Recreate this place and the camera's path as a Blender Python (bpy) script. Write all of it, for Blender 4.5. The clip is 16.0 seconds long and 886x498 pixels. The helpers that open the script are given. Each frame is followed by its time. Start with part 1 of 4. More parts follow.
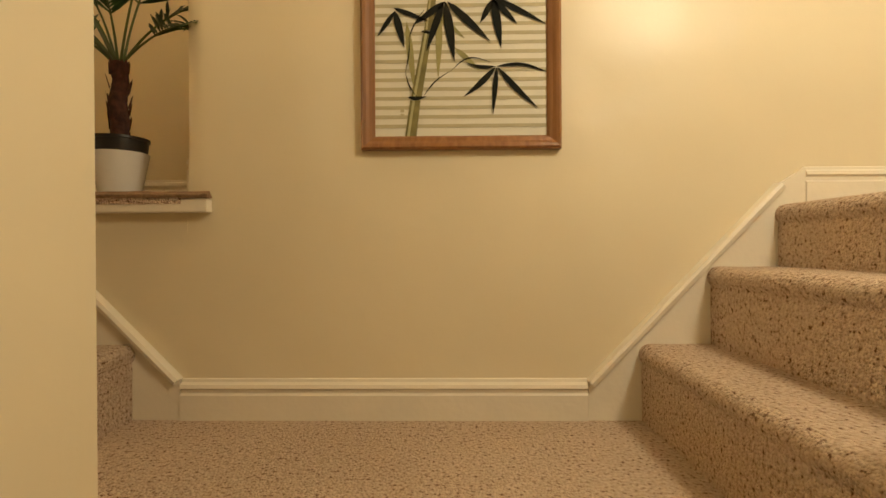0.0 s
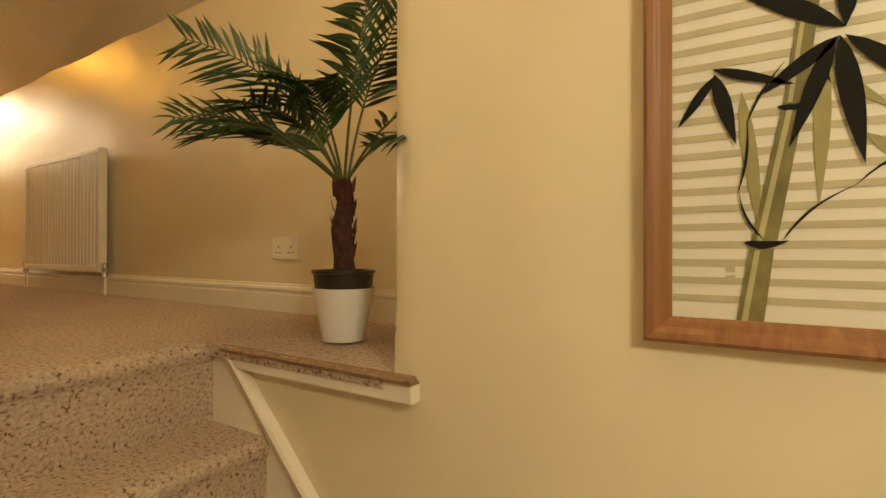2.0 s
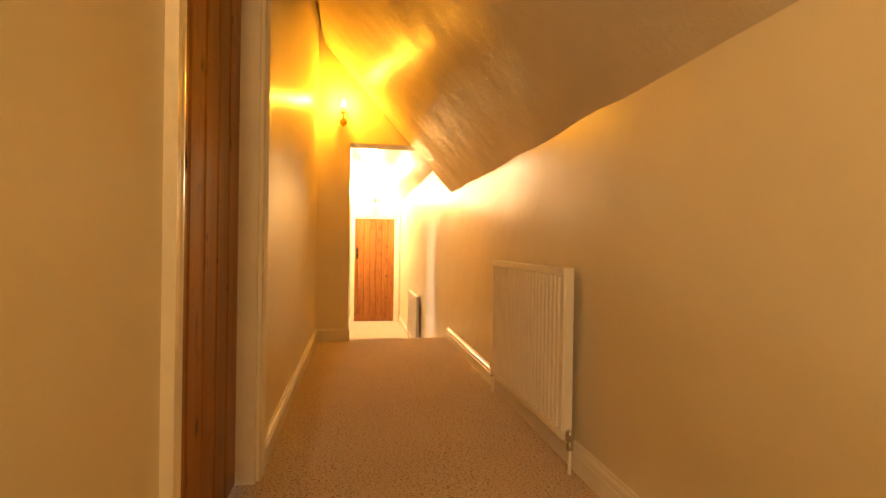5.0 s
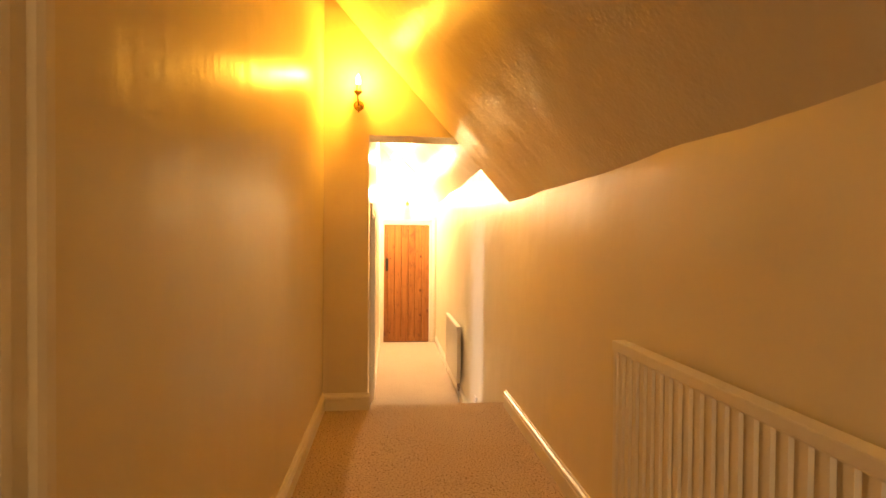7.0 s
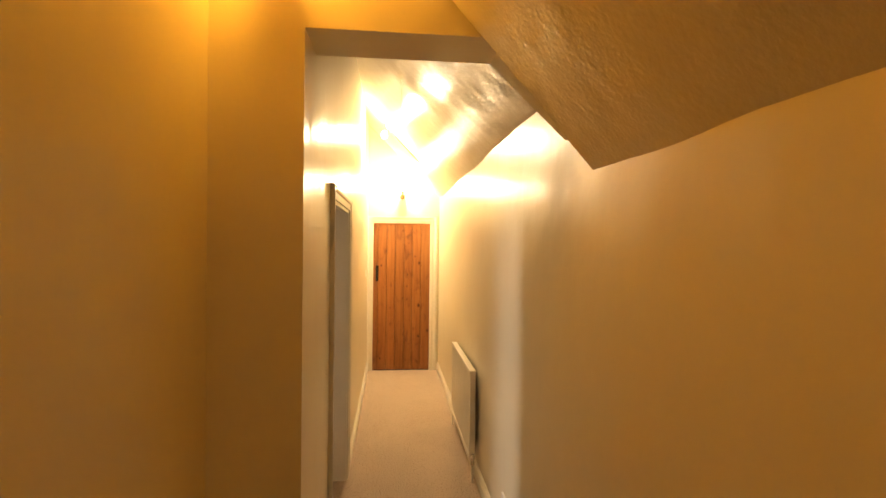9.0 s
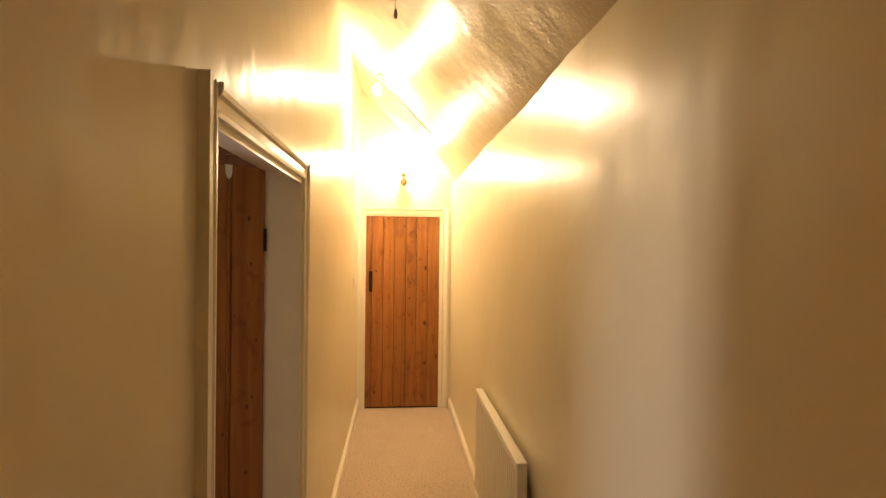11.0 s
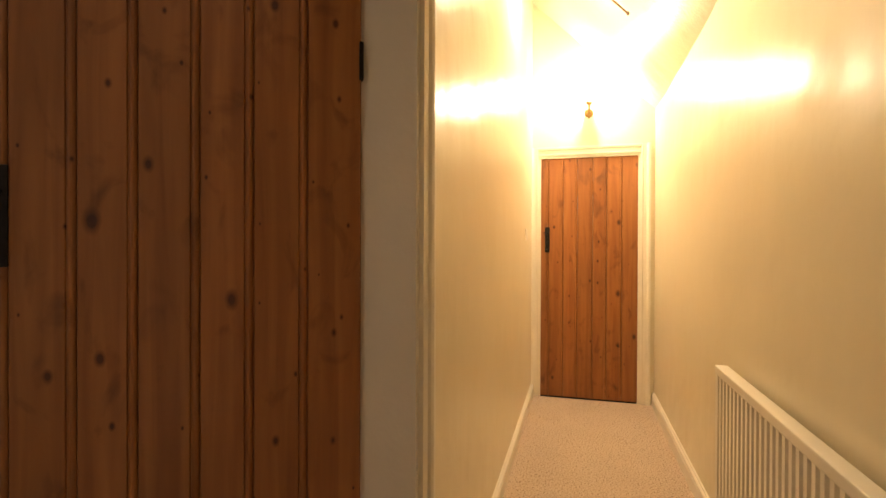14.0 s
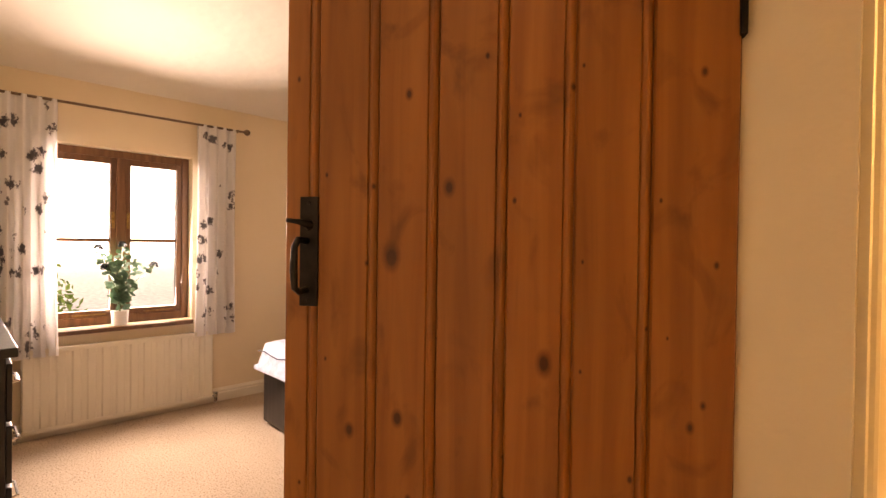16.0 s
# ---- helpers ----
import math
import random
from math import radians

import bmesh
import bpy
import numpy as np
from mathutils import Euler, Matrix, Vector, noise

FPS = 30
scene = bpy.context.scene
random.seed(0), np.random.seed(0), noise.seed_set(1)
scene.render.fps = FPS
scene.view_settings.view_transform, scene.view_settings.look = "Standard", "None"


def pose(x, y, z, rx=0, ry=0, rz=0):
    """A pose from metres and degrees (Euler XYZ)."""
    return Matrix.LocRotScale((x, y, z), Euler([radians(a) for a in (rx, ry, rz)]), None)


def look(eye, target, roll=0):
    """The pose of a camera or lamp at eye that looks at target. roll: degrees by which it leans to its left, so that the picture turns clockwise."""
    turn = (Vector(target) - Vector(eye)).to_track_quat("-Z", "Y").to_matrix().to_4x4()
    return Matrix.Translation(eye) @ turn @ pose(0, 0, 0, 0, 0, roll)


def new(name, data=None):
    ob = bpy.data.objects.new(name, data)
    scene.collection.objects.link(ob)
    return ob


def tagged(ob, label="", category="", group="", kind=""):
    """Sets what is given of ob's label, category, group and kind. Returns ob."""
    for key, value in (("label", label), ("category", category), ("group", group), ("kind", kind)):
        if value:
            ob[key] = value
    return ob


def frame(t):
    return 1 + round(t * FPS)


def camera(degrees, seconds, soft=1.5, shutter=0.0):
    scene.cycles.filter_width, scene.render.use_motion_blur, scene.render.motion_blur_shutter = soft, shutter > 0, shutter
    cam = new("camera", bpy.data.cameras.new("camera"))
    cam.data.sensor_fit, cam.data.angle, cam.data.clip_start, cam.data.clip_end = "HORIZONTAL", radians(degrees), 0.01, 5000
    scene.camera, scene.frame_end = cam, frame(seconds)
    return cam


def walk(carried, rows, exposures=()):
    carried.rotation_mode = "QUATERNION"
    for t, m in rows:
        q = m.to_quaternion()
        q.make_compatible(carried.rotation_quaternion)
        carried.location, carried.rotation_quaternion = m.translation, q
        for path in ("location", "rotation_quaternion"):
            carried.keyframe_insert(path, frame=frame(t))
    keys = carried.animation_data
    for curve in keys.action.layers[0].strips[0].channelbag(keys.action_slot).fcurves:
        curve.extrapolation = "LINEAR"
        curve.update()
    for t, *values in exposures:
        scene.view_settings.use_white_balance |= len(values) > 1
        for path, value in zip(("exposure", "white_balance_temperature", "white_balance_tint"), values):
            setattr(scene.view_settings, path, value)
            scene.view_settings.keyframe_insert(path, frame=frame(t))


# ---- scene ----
cam = camera(83.7, 16.0)

PATH = [
    (0, (0.143, 2.275, 0.455), (0.107, 4.275, 0.445), -0.3),
    (0.5, (0.162, 2.417, 0.562), (0.092, 4.416, 0.561), -0.4),
    (1, (0.159, 2.573, 0.639), (-0.161, 4.547, 0.645), -0.3),
    (1.5, (0.09, 2.694, 0.709), (-0.64, 4.556, 0.715), -0.1),
    (2, (0.046, 2.813, 0.834), (-1.03, 4.5, 0.843), 0.1),
    (2.5, (-0.054, 2.925, 0.983), (-1.415, 4.391, 0.989), 0.4),
    (3, (-0.213, 2.988, 1.073), (-1.797, 4.21, 1.068), 0.5),
    (3.5, (-0.462, 3.072, 1.205), (-2.212, 4.039, 1.196), 0.8),
    (4, (-0.689, 3.157, 1.264), (-2.556, 3.872, 1.255), 1.0),
    (4.5, (-0.909, 3.22, 1.292), (-2.855, 3.682, 1.281), 0.9),
    (5.0, (-1.10, 3.245, 1.455), (-3.07, 3.592, 1.445), 0.9),
    (6.0, (-1.68, 3.29, 1.60), (-3.666, 3.523, 1.58), 0.7),
    (7, (-2.388, 3.326, 1.688), (-4.377, 3.538, 1.659), 0.5),
    (7.5, (-2.786, 3.365, 1.712), (-4.774, 3.582, 1.69), 0.4),
    (8, (-3.223, 3.397, 1.708), (-5.212, 3.608, 1.678), 0.4),
    (8.5, (-3.651, 3.424, 1.699), (-5.639, 3.634, 1.671), 0.4),
    (9, (-4.043, 3.456, 1.711), (-6.032, 3.665, 1.687), 0.7),
    (11.5, (-5.89, 3.538, 1.64), (-7.881, 3.722, 1.626), 0.6),
    (12, (-6.113, 3.485, 1.599), (-8.104, 3.67, 1.583), 0.5),
    (12.5, (-6.245, 3.482, 1.557), (-8.238, 3.653, 1.545), 0.5),
    (13, (-6.341, 3.482, 1.454), (-8.341, 3.465, 1.443), 0.4),
    (13.5, (-6.414, 3.487, 1.318), (-8.403, 3.281, 1.302), 0.3),
    (14, (-6.507, 3.519, 1.244), (-8.437, 2.993, 1.232), 0.2),
    (14.5, (-6.562, 3.543, 1.284), (-8.376, 2.702, 1.27), 0.6),
    (15, (-6.616, 3.485, 1.32), (-8.301, 2.408, 1.3), 0.9),
    (15.5, (-6.69, 3.368, 1.322), (-8.239, 2.104, 1.304), 0.9),
    (16, (-6.753, 3.233, 1.32), (-8.161, 1.813, 1.299), 0.8),
]
walk(cam, [(t, look(eye, target, roll)) for t, eye, target, roll in PATH],
     [(0, -0.1, 6350, 12), (2, 0.2, 6200, 9), (2.8, 0.15, 6450, 11), (3.5, 0.4, 8000, 24), (4.5, 0.38, 8700, 26), (7, 0.25, 7700, 23), (8, -0.2, 7600, 20), (9, -0.6, 7200, 14), (11.5, -0.95, 7250, 18),
      (12.5, -0.9, 7050, 18), (14, -0.85, 6600, 18), (14.5, -0.7, 6800, 19), (15.2, -0.4, 7600, 18), (16, 0.15, 10200, 32)])


# ---- world, sky and lamps ----
world = bpy.data.worlds.new("world")
scene.world = world
world.use_nodes = True
wn = world.node_tree
sky = wn.nodes.new("ShaderNodeTexSky")
sky.sky_type, sky.sun_disc = "NISHITA", False
sky.sun_elevation, sky.sun_rotation = radians(38), radians(10)
wn.links.new(sky.outputs[0], wn.nodes["Background"].inputs[0])
wn.nodes["Background"].inputs[1].default_value = 0.15


def lamp(name, kind, place, watts, colour, size, aim=None, size_y=None):
    d = bpy.data.lights.new(name, kind)
    d.energy, d.color = watts, colour
    if kind == "AREA":
        d.size = size
        if size_y:
            d.shape, d.size_y = "RECTANGLE", size_y
    elif kind == "SUN":
        d.angle = radians(size)
    else:
        d.shadow_soft_size = size
    ob = new(name, d)
    ob.matrix_world = look(place, aim) if aim else Matrix.Translation(place)
    return ob


SCONCE = (-5.49, 3.12, 2.70)
HALL = (-9.42, 3.36, 2.86)
LANDING = (1.05, 2.48, 1.55)
STAIR_FILL = (-0.80, 3.02, 2.36)
FAR_SCONCE = (-10.56, 3.60, 2.47)
lamp("sun", "SUN", (-6, 20, 16), 4.0, (1, 0.95, 0.88), 0.5, (-9, 0, 0))
lamp("sconce_light", "POINT", SCONCE, 21, (1.0, 0.47, 0.05), 0.02)
lamp("hall_light", "POINT", HALL, 118, (1.0, 0.82, 0.54), 0.03)
lamp("far_sconce_light", "POINT", FAR_SCONCE, 105, (1.0, 0.80, 0.50), 0.02)
lamp("landing_light", "POINT", LANDING, 50, (1.0, 0.84, 0.56), 0.13)
# Unseen fill lamp, added to brighten the short flight and the corridor start.
lamp("stair_fill_light", "POINT", STAIR_FILL, 16, (1.0, 0.72, 0.36), 0.03)
daylight = lamp("window_daylight", "AREA", (-7.65, -1.0, 1.35), 96, (0.93, 0.95, 1.0), 0.85, (-7.65, 2.0, 0.95), 1.15)
daylight.data.spread = radians(150)


# ---- materials ----
def mat(name, colour, rough=0.5, metal=0.0, var=0.0, scale=8.0, bumps=(), colour2=None, ripple=None, spec=0.5, emit=None, random_tint=0.0):
    m = bpy.data.materials.new(name)
    m.use_nodes = True
    n, l = m.node_tree.nodes, m.node_tree.links
    b = n["Principled BSDF"]
    b.inputs["Roughness"].default_value, b.inputs["Metallic"].default_value = rough, metal
    b.inputs["Specular IOR Level"].default_value = spec
    c2 = colour2 or tuple(max(0, c * (1 - var)) for c in colour)
    tc = n.new("ShaderNodeTexCoord")
    b.inputs["Base Color"].default_value = (*colour, 1)
    if var or colour2:
        no = n.new("ShaderNodeTexNoise")
        no.inputs["Scale"].default_value, no.inputs["Detail"].default_value = scale, 5
        r = n.new("ShaderNodeValToRGB")
        r.color_ramp.elements[0].position, r.color_ramp.elements[1].position = 0.35, 0.68
        r.color_ramp.elements[0].color, r.color_ramp.elements[1].color = (*c2, 1), (*colour, 1)
        l.new(tc.outputs["Object"], no.inputs["Vector"])
        l.new(no.outputs["Fac"], r.inputs[0])
        out = r.outputs[0]
        if random_tint:
            oi, hs = n.new("ShaderNodeObjectInfo"), n.new("ShaderNodeHueSaturation")
            mr = n.new("ShaderNodeMapRange")
            mr.inputs[3].default_value, mr.inputs[4].default_value = 1 - random_tint, 1 + random_tint
            l.new(oi.outputs["Random"], mr.inputs[0])
            l.new(mr.outputs[0], hs.inputs["Value"])
            l.new(out, hs.inputs["Color"])
            out = hs.outputs[0]
        l.new(out, b.inputs["Base Color"])
    last = None
    for s, dist in bumps:
        no = n.new("ShaderNodeTexNoise")
        no.inputs["Scale"].default_value, no.inputs["Detail"].default_value = s, 3
        l.new(tc.outputs["Object"], no.inputs["Vector"])
        bu = n.new("ShaderNodeBump")
        bu.inputs["Distance"].default_value = dist
        l.new(no.outputs["Fac"], bu.inputs["Height"])
        if last:
            l.new(last, bu.inputs["Normal"])
        last = bu.outputs[0]
    if ripple:
        mp, no, bu = n.new("ShaderNodeMapping"), n.new("ShaderNodeTexNoise"), n.new("ShaderNodeBump")
        mp.inputs["Scale"].default_value = ripple[0]
        no.inputs["Scale"].default_value, no.inputs["Detail"].default_value = 1.0, 3
        bu.inputs["Distance"].default_value = ripple[1]
        l.new(tc.outputs["Object"], mp.inputs[0])
        l.new(mp.outputs[0], no.inputs["Vector"])
        l.new(no.outputs["Fac"], bu.inputs["Height"])
        if last:
            l.new(last, bu.inputs["Normal"])
        last = bu.outputs[0]
    if last:
        l.new(last, b.inputs["Normal"])
    if emit:
        b.inputs["Emission Color"].default_value, b.inputs["Emission Strength"].default_value = (*emit[0], 1), emit[1]
    return m


def carpet_material():
    m = mat("carpet", (0.60, 0.46, 0.33), 0.95, spec=0.1)
    n, l = m.node_tree.nodes, m.node_tree.links
    b, tc = n["Principled BSDF"], n.new("ShaderNodeTexCoord")
    fleck = n.new("ShaderNodeTexNoise")
    fleck.inputs["Scale"].default_value, fleck.inputs["Detail"].default_value = 115, 3
    r = n.new("ShaderNodeValToRGB")
    e = r.color_ramp.elements
    e[0].position, e[0].color = 0.31, (0.19, 0.10, 0.06, 1)
    e[1].position, e[1].color = 0.66, (0.78, 0.64, 0.50, 1)
    mid = e.new(0.40)
    mid.color = (0.60, 0.46, 0.34, 1)
    l.new(tc.outputs["Object"], fleck.inputs["Vector"])
    l.new(fleck.outputs["Fac"], r.inputs[0])
    wear = n.new("ShaderNodeTexNoise")
    wear.inputs["Scale"].default_value = 2.5
    mix = n.new("ShaderNodeMix")
    mix.data_type, mix.blend_type = "RGBA", "MULTIPLY"
    wr = n.new("ShaderNodeValToRGB")
    wr.color_ramp.elements[0].color, wr.color_ramp.elements[1].color = (0.82, 0.80, 0.78, 1), (1, 1, 1, 1)
    l.new(tc.outputs["Object"], wear.inputs["Vector"])
    l.new(wear.outputs["Fac"], wr.inputs[0])
    mix.inputs[0].default_value = 1
    l.new(r.outputs[0], mix.inputs[6])
    l.new(wr.outputs[0], mix.inputs[7])
    l.new(mix.outputs[2], b.inputs["Base Color"])
    tuft = n.new("ShaderNodeTexVoronoi")
    tuft.inputs["Scale"].default_value = 190
    bu, bu2 = n.new("ShaderNodeBump"), n.new("ShaderNodeBump")
    bu.inputs["Distance"].default_value, bu2.inputs["Distance"].default_value = 0.006, 0.02
    l.new(tc.outputs["Object"], tuft.inputs["Vector"])
    l.new(tuft.outputs["Distance"], bu.inputs["Height"])
    bu.invert = True
    l.new(wear.outputs["Fac"], bu2.inputs["Height"])
    l.new(bu2.outputs[0], bu.inputs["Normal"])
    l.new(bu.outputs[0], b.inputs["Normal"])
    return m


def wood_material(name, light, dark, rough=0.45, knots=True, grain=1.0):
    m = mat(name, light, rough)
    n, l = m.node_tree.nodes, m.node_tree.links
    b, tc = n["Principled BSDF"], n.new("ShaderNodeTexCoord")
    oi = n.new("ShaderNodeObjectInfo")
    mul = n.new("ShaderNodeVectorMath")
    mul.operation = "ADD"
    comb = n.new("ShaderNodeCombineXYZ")
    m7 = n.new("ShaderNodeMath")
    m7.operation = "MULTIPLY"
    m7.inputs[1].default_value = 37
    l.new(oi.outputs["Random"], m7.inputs[0])
    l.new(m7.outputs[0], comb.inputs[0])
    l.new(m7.outputs[0], comb.inputs[2])
    l.new(tc.outputs["Object"], mul.inputs[0])
    l.new(comb.outputs[0], mul.inputs[1])
    mp = n.new("ShaderNodeMapping")
    mp.inputs["Scale"].default_value = (28 * grain, 28 * grain, 1.6 * grain)
    l.new(mul.outputs[0], mp.inputs[0])
    no = n.new("ShaderNodeTexNoise")
    no.inputs["Scale"].default_value, no.inputs["Detail"].default_value = 1.0, 6
    no.inputs["Distortion"].default_value = 0.6
    l.new(mp.outputs[0], no.inputs["Vector"])
    r = n.new("ShaderNodeValToRGB")
    r.color_ramp.elements[0].position, r.color_ramp.elements[1].position = 0.3, 0.72
    r.color_ramp.elements[0].color, r.color_ramp.elements[1].color = (*dark, 1), (*light, 1)
    l.new(no.outputs["Fac"], r.inputs[0])
    out = r.outputs[0]
    if knots:
        mk = n.new("ShaderNodeMapping")
        mk.inputs["Scale"].default_value = (8, 1, 5.0)
        l.new(mul.outputs[0], mk.inputs[0])
        wob = n.new("ShaderNodeTexNoise")
        wob.inputs["Scale"].default_value = 9
        l.new(mul.outputs[0], wob.inputs["Vector"])
        vo = n.new("ShaderNodeTexVoronoi")
        vo.inputs["Scale"].default_value = 1
        vo.voronoi_dimensions = "2D"
        sx, cx = n.new("ShaderNodeSeparateXYZ"), n.new("ShaderNodeCombineXYZ")
        l.new(mk.outputs[0], sx.inputs[0])
        l.new(sx.outputs[0], cx.inputs[0])
        l.new(sx.outputs[2], cx.inputs[1])
        l.new(cx.outputs[0], vo.inputs["Vector"])
        ad = n.new("ShaderNodeMath")
        ad.operation = "MULTIPLY_ADD"
        ad.inputs[1].default_value, ad.inputs[2].default_value = 0.12, -0.06
        l.new(wob.outputs["Fac"], ad.inputs[0])
        sm = n.new("ShaderNodeMath")
        sm.operation = "ADD"
        rc, sz, dm = n.new("ShaderNodeSeparateColor"), n.new("ShaderNodeMath"), n.new("ShaderNodeMath")
        sz.operation, dm.operation = "MULTIPLY_ADD", "MULTIPLY"
        sz.inputs[1].default_value, sz.inputs[2].default_value = 5.5, 0.8
        l.new(vo.outputs["Color"], rc.inputs[0])
        l.new(rc.outputs[0], sz.inputs[0])
        l.new(vo.outputs["Distance"], dm.inputs[0])
        l.new(sz.outputs[0], dm.inputs[1])
        l.new(dm.outputs[0], sm.inputs[0])
        l.new(ad.outputs[0], sm.inputs[1])
        kr = n.new("ShaderNodeValToRGB")
        e = kr.color_ramp.elements
        e[0].position, e[0].color = 0.05, (0.22, 0.14, 0.10, 1)
        e[1].position, e[1].color = 0.15, (1, 1, 1, 1)
        k2 = e.new(0.08)
        k2.color = (0.55, 0.45, 0.38, 1)
        l.new(sm.outputs[0], kr.inputs[0])
        mx = n.new("ShaderNodeMix")
        mx.data_type, mx.blend_type = "RGBA", "MULTIPLY"
        mx.inputs[0].default_value = 1
        l.new(out, mx.inputs[6])
        l.new(kr.outputs[0], mx.inputs[7])
        out = mx.outputs[2]
        sm_map, sm_no = n.new("ShaderNodeMapping"), n.new("ShaderNodeTexNoise")
        sm_map.inputs["Scale"].default_value = (11, 11, 6.5)
        sm_no.inputs["Scale"].default_value, sm_no.inputs["Detail"].default_value = 1.0, 4
        sm_no.inputs["Distortion"].default_value = 0.8
        l.new(mul.outputs[0], sm_map.inputs[0])
        l.new(sm_map.outputs[0], sm_no.inputs["Vector"])
        sr = n.new("ShaderNodeValToRGB")
        sr.color_ramp.elements[0].position, sr.color_ramp.elements[0].color = 0.20, (0.42, 0.34, 0.28, 1)
        sr.color_ramp.elements[1].position, sr.color_ramp.elements[1].color = 0.42, (1, 1, 1, 1)
        l.new(sm_no.outputs["Fac"], sr.inputs[0])
        m2 = n.new("ShaderNodeMix")
        m2.data_type, m2.blend_type = "RGBA", "MULTIPLY"
        m2.inputs[0].default_value = 1
        l.new(out, m2.inputs[6])
        l.new(sr.outputs[0], m2.inputs[7])
        out = m2.outputs[2]
    hs, mr = n.new("ShaderNodeHueSaturation"), n.new("ShaderNodeMapRange")
    mr.inputs[3].default_value, mr.inputs[4].default_value = 0.86, 1.12
    l.new(oi.outputs["Random"], mr.inputs[0])
    l.new(mr.outputs[0], hs.inputs["Value"])
    l.new(out, hs.inputs["Color"])
    l.new(hs.outputs[0], b.inputs["Base Color"])
    bu = n.new("ShaderNodeBump")
    bu.inputs["Distance"].default_value = 0.0015
    l.new(no.outputs["Fac"], bu.inputs["Height"])
    l.new(bu.outputs[0], b.inputs["Normal"])
    return m


def curtain_material():
    m = mat("printed_cotton", (0.85, 0.83, 0.82), 0.9)
    n, l = m.node_tree.nodes, m.node_tree.links
    b, tc = n["Principled BSDF"], n.new("ShaderNodeTexCoord")
    vo, no = n.new("ShaderNodeTexVoronoi"), n.new("ShaderNodeTexNoise")
    vo.inputs["Scale"].default_value, no.inputs["Scale"].default_value = 7.0, 42
    no.inputs["Detail"].default_value = 4
    l.new(tc.outputs["Object"], vo.inputs["Vector"])
    l.new(tc.outputs["Object"], no.inputs["Vector"])
    a = n.new("ShaderNodeMath")
    a.operation = "MULTIPLY_ADD"
    a.inputs[1].default_value = 0.70
    l.new(no.outputs["Fac"], a.inputs[0])
    l.new(vo.outputs["Distance"], a.inputs[2])
    r = n.new("ShaderNodeValToRGB")
    e = r.color_ramp.elements
    e[0].position, e[0].color = 0.51, (0.13, 0.12, 0.13, 1)
    e[1].position, e[1].color = 0.61, (0.86, 0.84, 0.83, 1)
    k = e.new(0.57)
    k.color = (0.40, 0.37, 0.37, 1)
    l.new(a.outputs[0], r.inputs[0])
    l.new(r.outputs[0], b.inputs["Base Color"])
    tr, mx = n.new("ShaderNodeBsdfTranslucent"), n.new("ShaderNodeMixShader")
    mx.inputs[0].default_value = 0.35
    l.new(r.outputs[0], tr.inputs[0])
    l.new(b.outputs[0], mx.inputs[1])
    l.new(tr.outputs[0], mx.inputs[2])
    l.new(mx.outputs[0], n["Material Output"].inputs[0])
    return m


M_WALL = mat("cream_wall_paint", (0.78, 0.69, 0.50), 0.31, ripple=((9, 9, 1.6), 0.0022), var=0.05, scale=1.4, bumps=((1.1, 0.03), (4, 0.006), (160, 0.00015)), spec=0.45)
M_OLDWALL = mat("cream_paint_on_old_plaster", (0.78, 0.69, 0.50), 0.36, var=0.05, scale=1.4, bumps=((1.2, 0.05), (4, 0.006), (160, 0.00015)), spec=0.42)
M_SLOPE = mat("cream_ceiling_paint", (0.70, 0.62, 0.47), 0.33, ripple=((14, 5, 5), 0.0010), var=0.06, scale=2, bumps=((1.8, 0.03), (7, 0.006), (70, 0.0022)), spec=0.5)
M_CEIL = mat("white_ceiling_paint", (0.82, 0.76, 0.66), 0.7, var=0.03, scale=2, bumps=((3, 0.02), (90, 0.001)))
M_BEDWALL = mat("magnolia_wall_paint", (0.80, 0.66, 0.47), 0.6, var=0.04, scale=2, bumps=((2, 0.02), (120, 0.0006)))
M_TRIM = mat("white_gloss_paint", (0.82, 0.76, 0.64), 0.28, var=0.05, scale=6, bumps=((14, 0.002), (70, 0.0006)))
M_CARPET = carpet_material()
M_UNDER = mat("carpet_backing", (0.36, 0.23, 0.13), 0.95, var=0.4, scale=60, bumps=((120, 0.003),))
M_PINE = wood_material("stained_pine", (0.37, 0.145, 0.040), (0.24, 0.083, 0.021))
M_DARKPINE = wood_material("dark_pine", (0.25, 0.09, 0.03), (0.12, 0.04, 0.012))
M_FRAME = wood_material("picture_frame_wood", (0.31, 0.145, 0.052), (0.20, 0.085, 0.03), 0.35, knots=False, grain=2.5)
M_WINFRAME = wood_material("brown_window_frame", (0.20, 0.09, 0.04), (0.11, 0.045, 0.02), 0.4, knots=False)
M_BLACKWOOD = wood_material("black_brown_wood", (0.022, 0.018, 0.017), (0.010, 0.008, 0.008), 0.35, knots=False)
M_IRON = mat("black_iron", (0.025, 0.022, 0.020), 0.45, 0.7, var=0.4, scale=40, bumps=((150, 0.0006),))
M_BRASS = mat("aged_brass", (0.45, 0.30, 0.12), 0.32, 1.0, var=0.5, scale=50)
M_BRONZE = mat("bronze_metal", (0.22, 0.15, 0.10), 0.35, 0.9, var=0.3, scale=40)
M_CHROME = mat("chrome", (0.7, 0.68, 0.64), 0.18, 1.0, var=0.15, scale=40)
M_RAD = mat("radiator_enamel", (0.80, 0.75, 0.64), 0.32, var=0.03, scale=8, bumps=((40, 0.0004),))
M_PLASTIC = mat("white_plastic", (0.80, 0.74, 0.64), 0.35, var=0.03, scale=20)
M_DARKHOLE = mat("socket_slot", (0.02, 0.018, 0.015), 0.6, var=0.2, scale=50)
M_POT = mat("white_ceramic", (0.80, 0.79, 0.76), 0.25, var=0.03, scale=10)
